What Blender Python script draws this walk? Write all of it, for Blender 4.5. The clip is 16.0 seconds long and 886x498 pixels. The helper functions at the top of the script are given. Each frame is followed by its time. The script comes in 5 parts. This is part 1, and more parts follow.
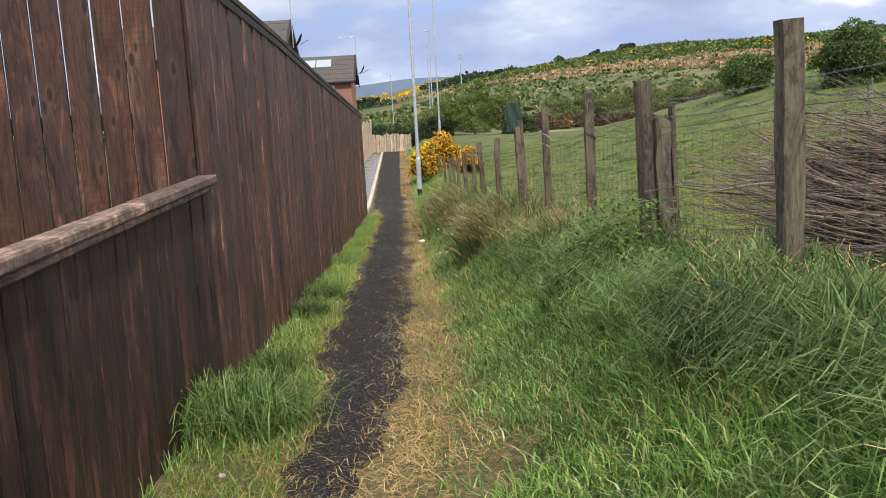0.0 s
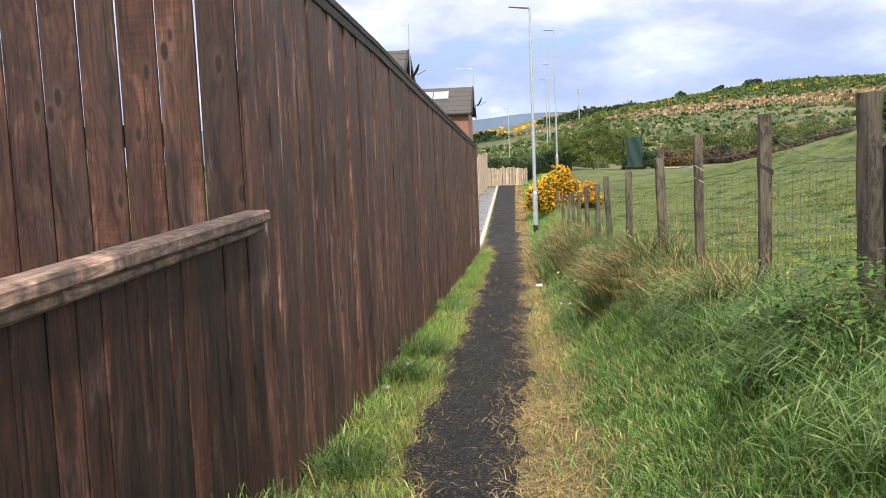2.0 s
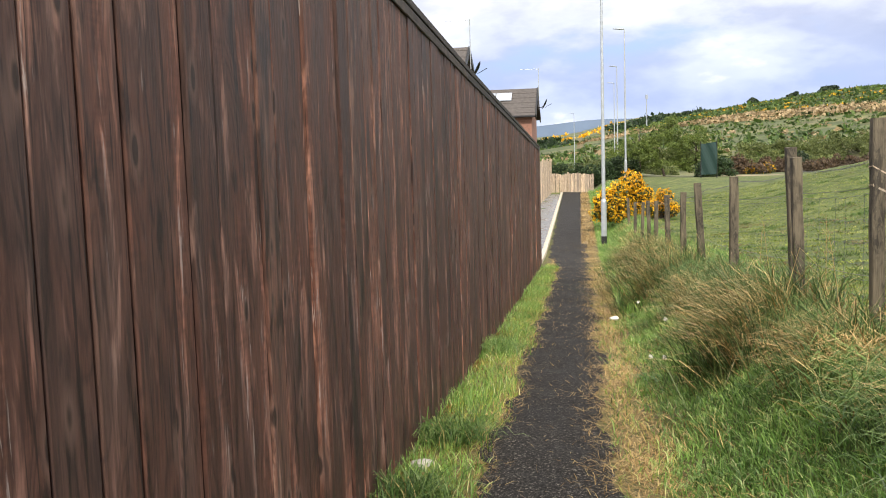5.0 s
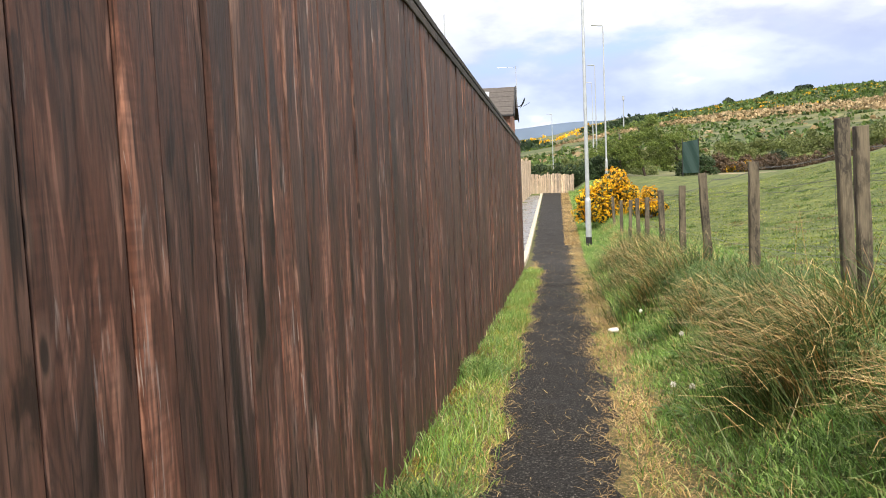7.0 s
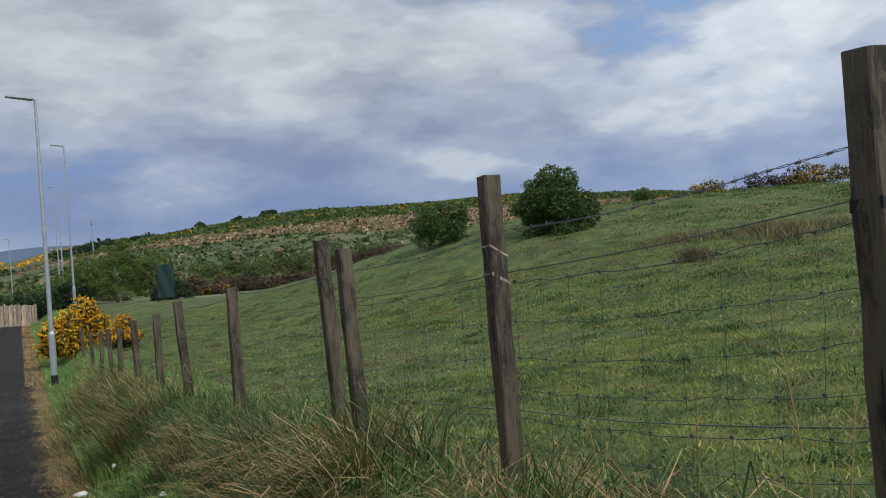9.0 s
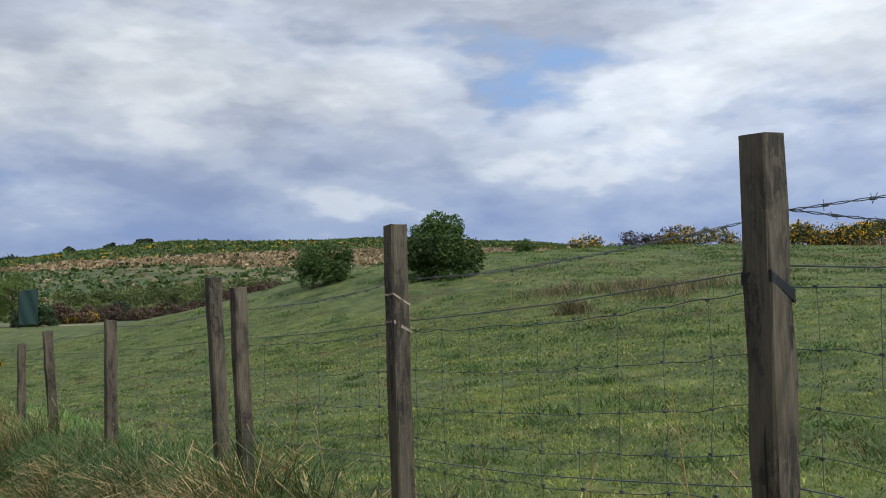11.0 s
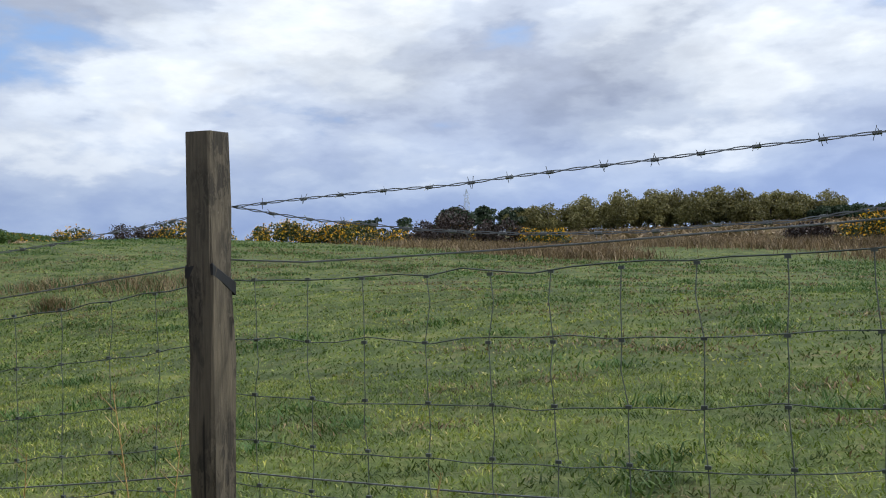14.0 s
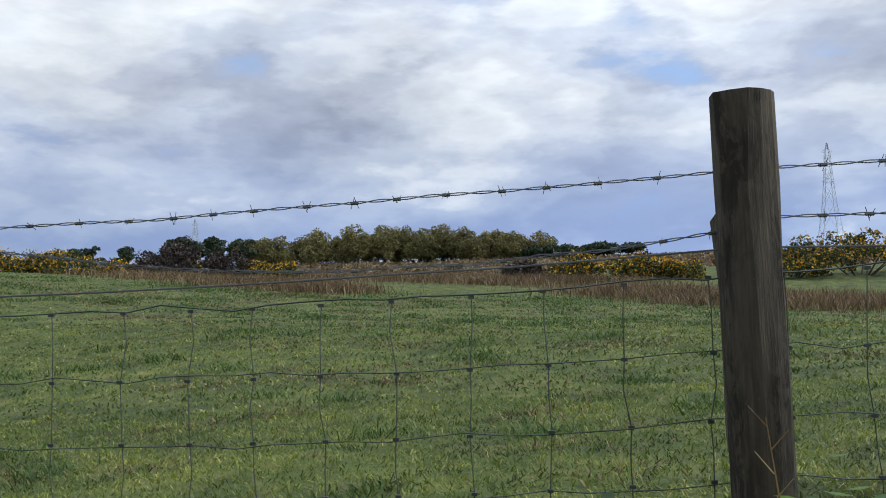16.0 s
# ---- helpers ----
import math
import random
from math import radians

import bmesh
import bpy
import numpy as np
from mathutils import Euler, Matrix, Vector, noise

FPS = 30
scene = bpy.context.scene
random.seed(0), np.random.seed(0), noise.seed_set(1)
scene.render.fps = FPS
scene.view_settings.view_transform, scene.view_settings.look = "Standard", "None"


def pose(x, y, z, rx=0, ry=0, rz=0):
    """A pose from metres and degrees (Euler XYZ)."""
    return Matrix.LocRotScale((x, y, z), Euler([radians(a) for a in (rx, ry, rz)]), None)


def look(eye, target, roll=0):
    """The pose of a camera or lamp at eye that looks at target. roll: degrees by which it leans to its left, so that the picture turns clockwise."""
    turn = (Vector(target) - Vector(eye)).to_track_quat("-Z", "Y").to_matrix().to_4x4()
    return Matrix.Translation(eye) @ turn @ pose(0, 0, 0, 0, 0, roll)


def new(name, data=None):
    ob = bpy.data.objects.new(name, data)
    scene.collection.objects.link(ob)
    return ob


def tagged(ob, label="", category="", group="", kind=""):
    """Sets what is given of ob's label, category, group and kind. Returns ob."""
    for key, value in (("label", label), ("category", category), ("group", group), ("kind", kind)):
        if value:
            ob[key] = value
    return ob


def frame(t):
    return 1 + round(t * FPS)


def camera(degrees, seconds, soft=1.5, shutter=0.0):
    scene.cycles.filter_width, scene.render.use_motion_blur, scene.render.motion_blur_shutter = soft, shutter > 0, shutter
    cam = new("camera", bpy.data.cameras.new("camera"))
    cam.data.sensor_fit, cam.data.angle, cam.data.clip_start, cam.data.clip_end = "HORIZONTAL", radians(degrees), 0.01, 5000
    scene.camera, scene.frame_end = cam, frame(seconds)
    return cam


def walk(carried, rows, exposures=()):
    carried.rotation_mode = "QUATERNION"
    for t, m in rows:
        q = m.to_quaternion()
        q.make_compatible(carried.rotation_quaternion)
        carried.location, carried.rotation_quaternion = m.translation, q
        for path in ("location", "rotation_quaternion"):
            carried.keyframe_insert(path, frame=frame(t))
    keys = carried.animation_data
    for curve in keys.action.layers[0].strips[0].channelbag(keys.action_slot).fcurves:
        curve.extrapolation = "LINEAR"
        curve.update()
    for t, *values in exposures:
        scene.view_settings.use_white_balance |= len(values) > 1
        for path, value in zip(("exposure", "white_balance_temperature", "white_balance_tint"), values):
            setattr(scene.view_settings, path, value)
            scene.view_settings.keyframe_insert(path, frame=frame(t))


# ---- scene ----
cam = camera(53.1, 16.0, soft=1.0)
PATH = [
    (0, (0.391, 1.493, 1.435), (0.47, 3.469, 1.136), -3.2),
    (0.5, (0.409, 1.788, 1.429), (0.438, 3.769, 1.155), -2.1),
    (1, (0.383, 2.124, 1.434), (0.383, 4.109, 1.183), -2.3),
    (1.5, (0.396, 2.544, 1.41), (0.233, 4.525, 1.189), -1.7),
    (2, (0.348, 2.945, 1.371), (0.178, 4.926, 1.159), -2.3),
    (2.5, (0.369, 3.35, 1.334), (0.167, 5.325, 1.088), -3.4),
    (3, (0.378, 3.739, 1.354), (0.088, 5.702, 1.103), -1.8),
    (3.5, (0.338, 4.171, 1.309), (0.103, 6.144, 1.083), -2.5),
    (4, (0.38, 4.626, 1.287), (0.091, 6.595, 1.08), -1.8),
    (4.2, (0.363, 4.797, 1.313), (0.059, 6.764, 1.114), -1.2),
    (6.3, (0.194, 6.269, 1.156), (-0.147, 8.231, 0.969), -3.4),
    (6.5, (0.193, 6.444, 1.138), (-0.171, 8.401, 0.951), -3.0),
    (7, (0.135, 6.786, 1.134), (-0.128, 8.759, 0.947), -2.5),
    (7.5, (0.124, 7.067, 1.135), (0.22, 9.061, 1.003), -3.5),
    (8, (0.213, 7.355, 1.122), (0.63, 9.311, 1.083), -3.3),
    (8.5, (0.224, 7.505, 1.138), (0.973, 9.359, 1.146), -2.5),
    (8.7, (0.283, 7.601, 1.152), (1.117, 9.419, 1.156), -4.2),
    (10.8, (0.19, 7.61, 1.191), (1.241, 9.309, 1.291), -0.8),
    (11, (0.188, 7.605, 1.192), (1.286, 9.273, 1.293), -1.4),
    (11.5, (0.194, 7.606, 1.188), (1.384, 9.211, 1.276), -1.2),
    (12, (0.217, 7.591, 1.191), (1.498, 9.125, 1.266), -1.5),
    (12.5, (0.227, 7.573, 1.185), (1.658, 8.968, 1.255), -1.5),
    (13, (0.244, 7.544, 1.182), (1.836, 8.752, 1.25), -1.7),
    (13.5, (0.249, 7.525, 1.184), (1.971, 8.541, 1.244), -1.9),
    (14, (0.254, 7.506, 1.184), (2.067, 8.348, 1.245), -1.6),
    (14.5, (0.247, 7.488, 1.191), (2.128, 8.162, 1.271), -1.3),
    (15, (0.237, 7.469, 1.194), (2.165, 7.988, 1.299), -1.0),
    (15.5, (0.235, 7.452, 1.196), (2.194, 7.84, 1.312), -1.0),
    (16, (0.227, 7.434, 1.192), (2.205, 7.7, 1.313), -1.3),
]
EXPOSURES = [(0, 0.15, 6700, 10), (0.7, 0.42, 6700, 10), (2.0, 0.45, 6700, 10), (3.0, 0.66, 6800, 10), (4.2, 0.5, 6900, 10), (6.5, 0.55, 7100, 10), (7.0, 0.62, 7100, 10), (7.5, 0.38, 6800, 10), (8.0, -0.5, 6200, 8), (8.5, -0.8, 6050, 7), (11.0, -0.55, 6050, 7), (13.5, -0.42, 6050, 7), (15.0, -0.42, 6050, 7), (16.0, -0.58, 6050, 7)]
walk(cam, [(t, look(eye, target, roll)) for t, eye, target, roll in PATH], EXPOSURES)

# ---- world, sun ----
world = bpy.data.worlds.new("sky")
scene.world = world
world.use_nodes = True
SUN_EL, SUN_AZ = radians(42), radians(165)          # azimuth clockwise from +y


def node(nt, kind, **inputs):
    n = nt.nodes.new(kind)
    for k, v in inputs.items():
        key = k.replace("_", " ")
        n.inputs[int(k[1:]) if k[0] == "i" and k[1:].isdigit() else key].default_value = v
    return n


def ramp(nt, src, stops, interp="LINEAR"):
    n = nt.nodes.new("ShaderNodeValToRGB")
    n.color_ramp.interpolation = interp
    while len(n.color_ramp.elements) < len(stops):
        n.color_ramp.elements.new(0.5)
    for e, (p, c) in zip(n.color_ramp.elements, stops):
        e.position = p
        e.color = (*c, 1) if len(c) == 3 else c
    nt.links.new(src, n.inputs[0])
    return n.outputs[0]


def maths(nt, op, a, b=None, clamp=False):
    n = nt.nodes.new("ShaderNodeMath")
    n.operation, n.use_clamp = op, clamp
    for k, v in enumerate((a, b)):
        if v is None:
            continue
        if isinstance(v, (int, float)):
            n.inputs[k].default_value = v
        else:
            nt.links.new(v, n.inputs[k])
    return n.outputs[0]


def mix(nt, fac, a, b, blend="MIX"):
    n = nt.nodes.new("ShaderNodeMix")
    n.data_type, n.blend_type = "RGBA", blend
    for k, v in ((0, fac), (6, a), (7, b)):
        if isinstance(v, (int, float)):
            n.inputs[k].default_value = v
        elif isinstance(v, tuple):
            n.inputs[k].default_value = (*v, 1)
        else:
            nt.links.new(v, n.inputs[k])
    return n.outputs[2]


def noise_tex(nt, vec, scale, detail=4.0, rough=0.55, distort=0.0):
    n = node(nt, "ShaderNodeTexNoise", Scale=scale, Detail=detail, Roughness=rough, Distortion=distort)
    if vec is not None:
        nt.links.new(vec, n.inputs["Vector"])
    return n.outputs[0]


def build_sky():
    nt = world.node_tree
    nt.nodes.clear()
    out = nt.nodes.new("ShaderNodeOutputWorld")
    bg = node(nt, "ShaderNodeBackground", Strength=0.1)
    sky = nt.nodes.new("ShaderNodeTexSky")
    sky.sky_type, sky.sun_disc = "NISHITA", False
    sky.sun_elevation, sky.sun_rotation = SUN_EL, SUN_AZ
    tc = nt.nodes.new("ShaderNodeTexCoord")
    sep = nt.nodes.new("ShaderNodeSeparateXYZ")
    nt.links.new(tc.outputs["Generated"], sep.inputs[0])
    low_z = maths(nt, "ADD", maths(nt, "MAXIMUM", sep.outputs[2], 0.0), 0.70)
    comb = nt.nodes.new("ShaderNodeCombineXYZ")
    nt.links.new(maths(nt, "DIVIDE", sep.outputs[0], low_z), comb.inputs[0])
    nt.links.new(maths(nt, "DIVIDE", sep.outputs[1], low_z), comb.inputs[1])
    nt.links.new(maths(nt, "MULTIPLY", sep.outputs[2], 2.6), comb.inputs[2])
    big = noise_tex(nt, comb.outputs[0], 1.9, 5, 0.5, 0.05)
    puff = noise_tex(nt, comb.outputs[0], 4.4, 12, 0.52, 0.06)
    wisp = noise_tex(nt, comb.outputs[0], 13.0, 8, 0.6, 0.1)
    shape = maths(nt, "ADD", maths(nt, "MULTIPLY", big, 0.55), maths(nt, "MULTIPLY", puff, 0.45))
    cover = ramp(nt, shape, [(0.35, (0, 0, 0)), (0.44, (1, 1, 1))], "EASE")
    tone = ramp(nt, puff, [(0.36, (5.6, 5.9, 6.9)), (0.47, (8.2, 8.5, 9.3)), (0.56, (11.4, 11.5, 11.7)), (0.66, (14.6, 14.4, 14.0))], "EASE")
    thick = ramp(nt, shape, [(0.44, (1.25, 1.25, 1.25)), (0.53, (0.95, 0.95, 0.96)), (0.64, (0.74, 0.75, 0.78))], "EASE")
    cloud = mix(nt, 1.0, tone, thick, "MULTIPLY")
    cloud = mix(nt, 0.3, cloud, mix(nt, 1.0, cloud, ramp(nt, wisp, [(0.35, (0.75, 0.76, 0.8)), (0.65, (1.25, 1.25, 1.22))]), "MULTIPLY"))
    blue = mix(nt, 0.8, sky.outputs[0], (5.6, 8.6, 14.0))
    col = mix(nt, cover, blue, cloud)
    low = ramp(nt, sep.outputs[2], [(0.05, (1, 1, 1)), (0.24, (0, 0, 0))], "EASE")
    band = ramp(nt, puff, [(0.40, (4.2, 5.5, 9.0)), (0.55, (5.7, 7.0, 10.0)), (0.66, (10.8, 11.4, 12.6))], "EASE")
    col = mix(nt, maths(nt, "MULTIPLY", low, 0.85), col, band)
    away = maths(nt, "SUBTRACT", 1.06, maths(nt, "MULTIPLY", maths(nt, "MAXIMUM", sep.outputs[1], 0.0), 0.26))
    grey = nt.nodes.new("ShaderNodeCombineColor")
    for k, f in enumerate((1.0, 1.01, 1.04)):
        nt.links.new(maths(nt, "MULTIPLY", away, f), grey.inputs[k])
    col = mix(nt, 1.0, col, grey.outputs[0], "MULTIPLY")
    nt.links.new(col, bg.inputs[0])
    nt.links.new(bg.outputs[0], out.inputs[0])


build_sky()
sun = new("sun", bpy.data.lights.new("sun", "SUN"))
sun.data.energy, sun.data.angle, sun.data.color = 3.4, radians(3), (1.0, 0.94, 0.86)
sun.matrix_world = look((0, 0, 60), (-math.sin(SUN_AZ) * math.cos(SUN_EL) * 50, -math.cos(SUN_AZ) * math.cos(SUN_EL) * 50, 60 - math.sin(SUN_EL) * 50))


# ---- materials ----
def material(name, rough=0.85, metal=0.0):
    m = bpy.data.materials.new(name)
    m.use_nodes = True
    nt = m.node_tree
    b = nt.nodes["Principled BSDF"]
    b.inputs["Roughness"].default_value, b.inputs["Metallic"].default_value = rough, metal
    tc = nt.nodes.new("ShaderNodeTexCoord")
    return m, nt, b, tc.outputs["Object"]


def scaled(nt, vec, sx, sy, sz, offset=None):
    n = nt.nodes.new("ShaderNodeMapping")
    n.inputs["Scale"].default_value = (sx, sy, sz)
    nt.links.new(vec, n.inputs["Vector"])
    if offset is not None:
        nt.links.new(offset, n.inputs["Location"])
    return n.outputs[0]


def bump(nt, b, height, strength=0.4, dist=0.01):
    n = node(nt, "ShaderNodeBump", Strength=strength, Distance=dist)
    nt.links.new(height, n.inputs["Height"])
    nt.links.new(n.outputs[0], b.inputs["Normal"])


def rand_of(nt, island=False):
    if island:
        return nt.nodes.new("ShaderNodeNewGeometry").outputs["Random Per Island"]
    return nt.nodes.new("ShaderNodeObjectInfo").outputs["Random"]


def wood(name, dark, mid, light, grain=(38, 38, 1.6), rough=0.8, mottled=0.5, bumps=0.5, stretch=1.0, spread=1.0, knots=0.8):
    m, nt, b, vec = material(name, rough)
    r = rand_of(nt)
    off = nt.nodes.new("ShaderNodeCombineXYZ")
    for k, f in enumerate((37.0, 91.0, 53.0)):
        nt.links.new(maths(nt, "MULTIPLY", r, f), off.inputs[k])
    gx, gy, gz = grain
    fine = noise_tex(nt, scaled(nt, vec, gx, gy, gz * stretch, offset=off.outputs[0]), 1.0, 6, 0.65, 0.6)
    streak = noise_tex(nt, scaled(nt, vec, gx * 0.6, gy * 0.6, gz * stretch, offset=off.outputs[0]), 1.0, 5, 0.7, 1.5)
    big = noise_tex(nt, scaled(nt, vec, 7, 7, 2.3 * stretch, offset=off.outputs[0]), 1.0, 7, 0.68, 1.2)
    saw = noise_tex(nt, scaled(nt, vec, 4, 4, 75 * stretch, offset=off.outputs[0]), 1.0, 3, 0.6)
    col = ramp(nt, fine, [(0.32, dark), (0.50, mid), (0.70, light)])
    stain = ramp(nt, big, [(0.35, (0.18, 0.18, 0.20)), (0.44, (0.62, 0.62, 0.65)), (0.53, (1.1, 1.06, 1.03)), (0.64, (2.2, 2.05, 1.95))])
    col = mix(nt, mottled, col, mix(nt, 1.0, col, stain, "MULTIPLY"))
    col = mix(nt, mottled * 0.5, col, mix(nt, 1.0, col, ramp(nt, streak, [(0.34, (0.3, 0.3, 0.33)), (0.46, (1, 1, 1)), (0.64, (1.1, 1.1, 1.1)), (0.72, (4.0, 4.0, 4.1))]), "MULTIPLY"))
    col = mix(nt, 0.3, col, mix(nt, 1.0, col, ramp(nt, saw, [(0.35, (0.7, 0.7, 0.7)), (0.65, (1.3, 1.3, 1.3))]), "MULTIPLY"))
    lo, hi = 1 - 0.42 * spread, 1 + 0.5 * spread
    tint = ramp(nt, r, [(0.0, (lo, lo, lo * 1.08)), (0.35, (1.05, 0.98, 0.95)), (0.6, (0.85, 0.84, 0.87)), (1.0, (hi, hi * 0.93, hi * 0.88))])
    col = mix(nt, 1.0, col, tint, "MULTIPLY")
    knot = nt.nodes.new("ShaderNodeTexVoronoi")
    knot.inputs["Scale"].default_value = 1.0
    nt.links.new(scaled(nt, vec, 7, 7, 2.6 * stretch, offset=off.outputs[0]), knot.inputs["Vector"])
    kfac = ramp(nt, knot.outputs["Distance"], [(0.05, (1, 1, 1)), (0.11, (0, 0, 0))])
    col = mix(nt, maths(nt, "MULTIPLY", kfac, knots), col, tuple(c * 0.3 for c in dark))
    nt.links.new(col, b.inputs["Base Color"])
    bump(nt, b, fine, bumps, 0.004)
    return m


def plain(name, col, rough=0.6, metal=0.0, var=0.25, scale=9.0, bumps=0.15):
    m, nt, b, vec = material(name, rough, metal)
    n = noise_tex(nt, vec, scale, 6, 0.6)
    c = mix(nt, 1.0, col, ramp(nt, n, [(0.3, (1 - var,) * 3), (0.7, (1 + var,) * 3)]), "MULTIPLY")
    nt.links.new(c, b.inputs["Base Color"])
    bump(nt, b, noise_tex(nt, vec, scale * 9, 4), bumps, 0.004)
    return m


def leafy(name, stops, rough=0.55, patch=0.6, patch_col=(0.6, 0.6, 0.5), trans=0.25):
    m, nt, b, vec = material(name, rough)
    r = rand_of(nt, island=True)
    col = ramp(nt, r, stops)
    geo = nt.nodes.new("ShaderNodeNewGeometry")
    n = noise_tex(nt, geo.outputs["Position"], patch, 4, 0.6)
    col = mix(nt, 1.0, col, ramp(nt, n, [(0.35, patch_col), (0.65, (1.2, 1.2, 1.1))]), "MULTIPLY")
    nt.links.new(col, b.inputs["Base Color"])
    b.inputs["Specular IOR Level"].default_value = 0.45
    if trans:
        tr = nt.nodes.new("ShaderNodeBsdfTranslucent")
        nt.links.new(col, tr.inputs[0])
        ms = node(nt, "ShaderNodeMixShader", Fac=trans)
        out = nt.nodes["Material Output"]
        nt.links.new(b.outputs[0], ms.inputs[1])
        nt.links.new(tr.outputs[0], ms.inputs[2])
        nt.links.new(ms.outputs[0], out.inputs[0])
    return m


def post_wood(name, dark, mid, light):
    """Grey split post timber with flaking dark crust and pale lichen."""
    m, nt, b, vec = material(name, 0.9)
    r = rand_of(nt)
    off = nt.nodes.new("ShaderNodeCombineXYZ")
    for k, f in enumerate((17.0, 71.0, 43.0)):
        nt.links.new(maths(nt, "MULTIPLY", r, f), off.inputs[k])
    fine = noise_tex(nt, scaled(nt, vec, 120, 120, 6, offset=off.outputs[0]), 1.0, 5, 0.65, 0.4)
    big = noise_tex(nt, scaled(nt, vec, 9, 9, 2.5, offset=off.outputs[0]), 1.0, 4, 0.6, 0.3)
    crust = noise_tex(nt, scaled(nt, vec, 48, 48, 17, offset=off.outputs[0]), 1.0, 5, 0.7, 0.6)
    lichen = noise_tex(nt, scaled(nt, vec, 80, 80, 55, offset=off.outputs[0]), 1.0, 4, 0.7)
    col = ramp(nt, fine, [(0.30, tuple(c * 0.7 for c in mid)), (0.5, mid), (0.72, tuple(c * 1.35 for c in mid))])
    col = mix(nt, 0.7, col, mix(nt, 1.0, col, ramp(nt, big, [(0.36, (0.7, 0.68, 0.66)), (0.64, (1.28, 1.22, 1.12))]), "MULTIPLY"))
    gate = ramp(nt, big, [(0.44, (1, 1, 1)), (0.58, (0, 0, 0))])
    col = mix(nt, maths(nt, "MULTIPLY", gate, ramp(nt, crust, [(0.46, (0, 0, 0)), (0.53, (0.85, 0.85, 0.85))])), col, dark)
    col = mix(nt, ramp(nt, lichen, [(0.66, (0, 0, 0)), (0.72, (0.55, 0.55, 0.55))]), col, tuple(c * 1.15 for c in light))
    split = noise_tex(nt, scaled(nt, vec, 42, 42, 0.9, offset=off.outputs[0]), 1.0, 2, 0.5, 0.2)
    col = mix(nt, ramp(nt, split, [(0.25, (0.85, 0.85, 0.85)), (0.28, (0, 0, 0))]), col, tuple(c * 0.4 for c in dark))
    nt.links.new(col, b.inputs["Base Color"])
    bump(nt, b, maths(nt, "SUBTRACT", fine, maths(nt, "MULTIPLY", crust, 0.8)), 0.8, 0.004)
    return m


def board_wood(name, dark, mid, light, along=1.0, spread=1.0, weather=1.0, warm=(1.22, 0.96, 0.86)):
    """Stained softwood planks: grain runs along z, joints and blotches differ from plank to plank."""
    m, nt, b, vec = material(name, 0.78)
    r = rand_of(nt)
    off = nt.nodes.new("ShaderNodeCombineXYZ")
    for k, f in enumerate((37.0, 91.0, 53.0)):
        nt.links.new(maths(nt, "MULTIPLY", r, f), off.inputs[k])

    def grain(across, lengthwise, detail=4, rough=0.55, distort=0.3):
        return noise_tex(nt, scaled(nt, vec, across, across, lengthwise * along, offset=off.outputs[0]), 1.0, detail, rough, distort)

    def times(col, fac, shade):
        return mix(nt, fac, col, mix(nt, 1.0, col, shade, "MULTIPLY"))

    blotch = grain(12, 1.9, 5, 0.58, 1.0)
    fine = grain(110, 9.0, 5, 0.6)
    warmth = grain(5, 1.5, 3)
    col = ramp(nt, blotch, [(0.34, dark), (0.46, mid), (0.54, mid), (0.66, light)], "EASE")
    # ring figure: nested lines along the plank
    ring = maths(nt, "SINE", maths(nt, "MULTIPLY", grain(7, 1.3, 2, 0.5, 0.5), 90.0))
    col = times(col, 0.55, ramp(nt, maths(nt, "ADD", maths(nt, "MULTIPLY", ring, 0.5), 0.5), [(0.0, (0.5, 0.5, 0.52)), (0.35, (1, 1, 1)), (1.0, (1.2, 1.17, 1.14))]))
    col = times(col, 0.5, ramp(nt, fine, [(0.36, (0.45, 0.45, 0.47)), (0.5, (1, 1, 1)), (0.64, (1.5, 1.46, 1.42))]))
    col = times(col, 0.9, ramp(nt, warmth, [(0.38, (0.86, 0.92, 0.97)), (0.62, warm)]))
    lo, hi = 1 - 0.34 * spread, 1 + 0.36 * spread
    col = times(col, 1.0, ramp(nt, r, [(0.0, (lo, lo, lo * 1.06)), (0.3, (1.08, 1.0, 0.95)), (0.55, (0.82, 0.80, 0.82)), (0.8, (1.05, 1.02, 1.02)), (1.0, (hi, hi * 0.95, hi * 0.91))]))
    # saw marks, where the rough face has kept them
    saw = times(col, 1.0, ramp(nt, noise_tex(nt, scaled(nt, vec, 5, 5, 60 * along), 1.0, 2, 0.5), [(0.4, (0.82, 0.82, 0.82)), (0.6, (1.2, 1.2, 1.2))]))
    col = mix(nt, ramp(nt, grain(6, 1.6, 2), [(0.52, (0, 0, 0)), (0.62, (0.7, 0.7, 0.7))]), col, saw)
    # silvered fibres where the stain has flaked
    bare = maths(nt, "MULTIPLY", ramp(nt, grain(75, 5.5, 4, 0.65, 0.5), [(0.57, (0, 0, 0)), (0.63, (1, 1, 1))]), ramp(nt, grain(9, 1.8, 3, 0.6), [(0.57, (0, 0, 0)), (0.64, (1, 1, 1))]))
    col = mix(nt, maths(nt, "MULTIPLY", bare, 0.6 * weather), col, (light[0] * 1.9, light[0] * 1.62, light[0] * 1.5))
    crack = ramp(nt, grain(60, 1.8, 2, 0.5, 0.2), [(0.31, (1, 1, 1)), (0.36, (0, 0, 0))])
    col = mix(nt, maths(nt, "MULTIPLY", crack, 0.75), col, tuple(c * 0.35 for c in dark))
    # knots
    knot = nt.nodes.new("ShaderNodeTexVoronoi")
    knot.inputs["Scale"].default_value = 1.0
    nt.links.new(scaled(nt, vec, 9, 9, 3.4 * along, offset=off.outputs[0]), knot.inputs["Vector"])
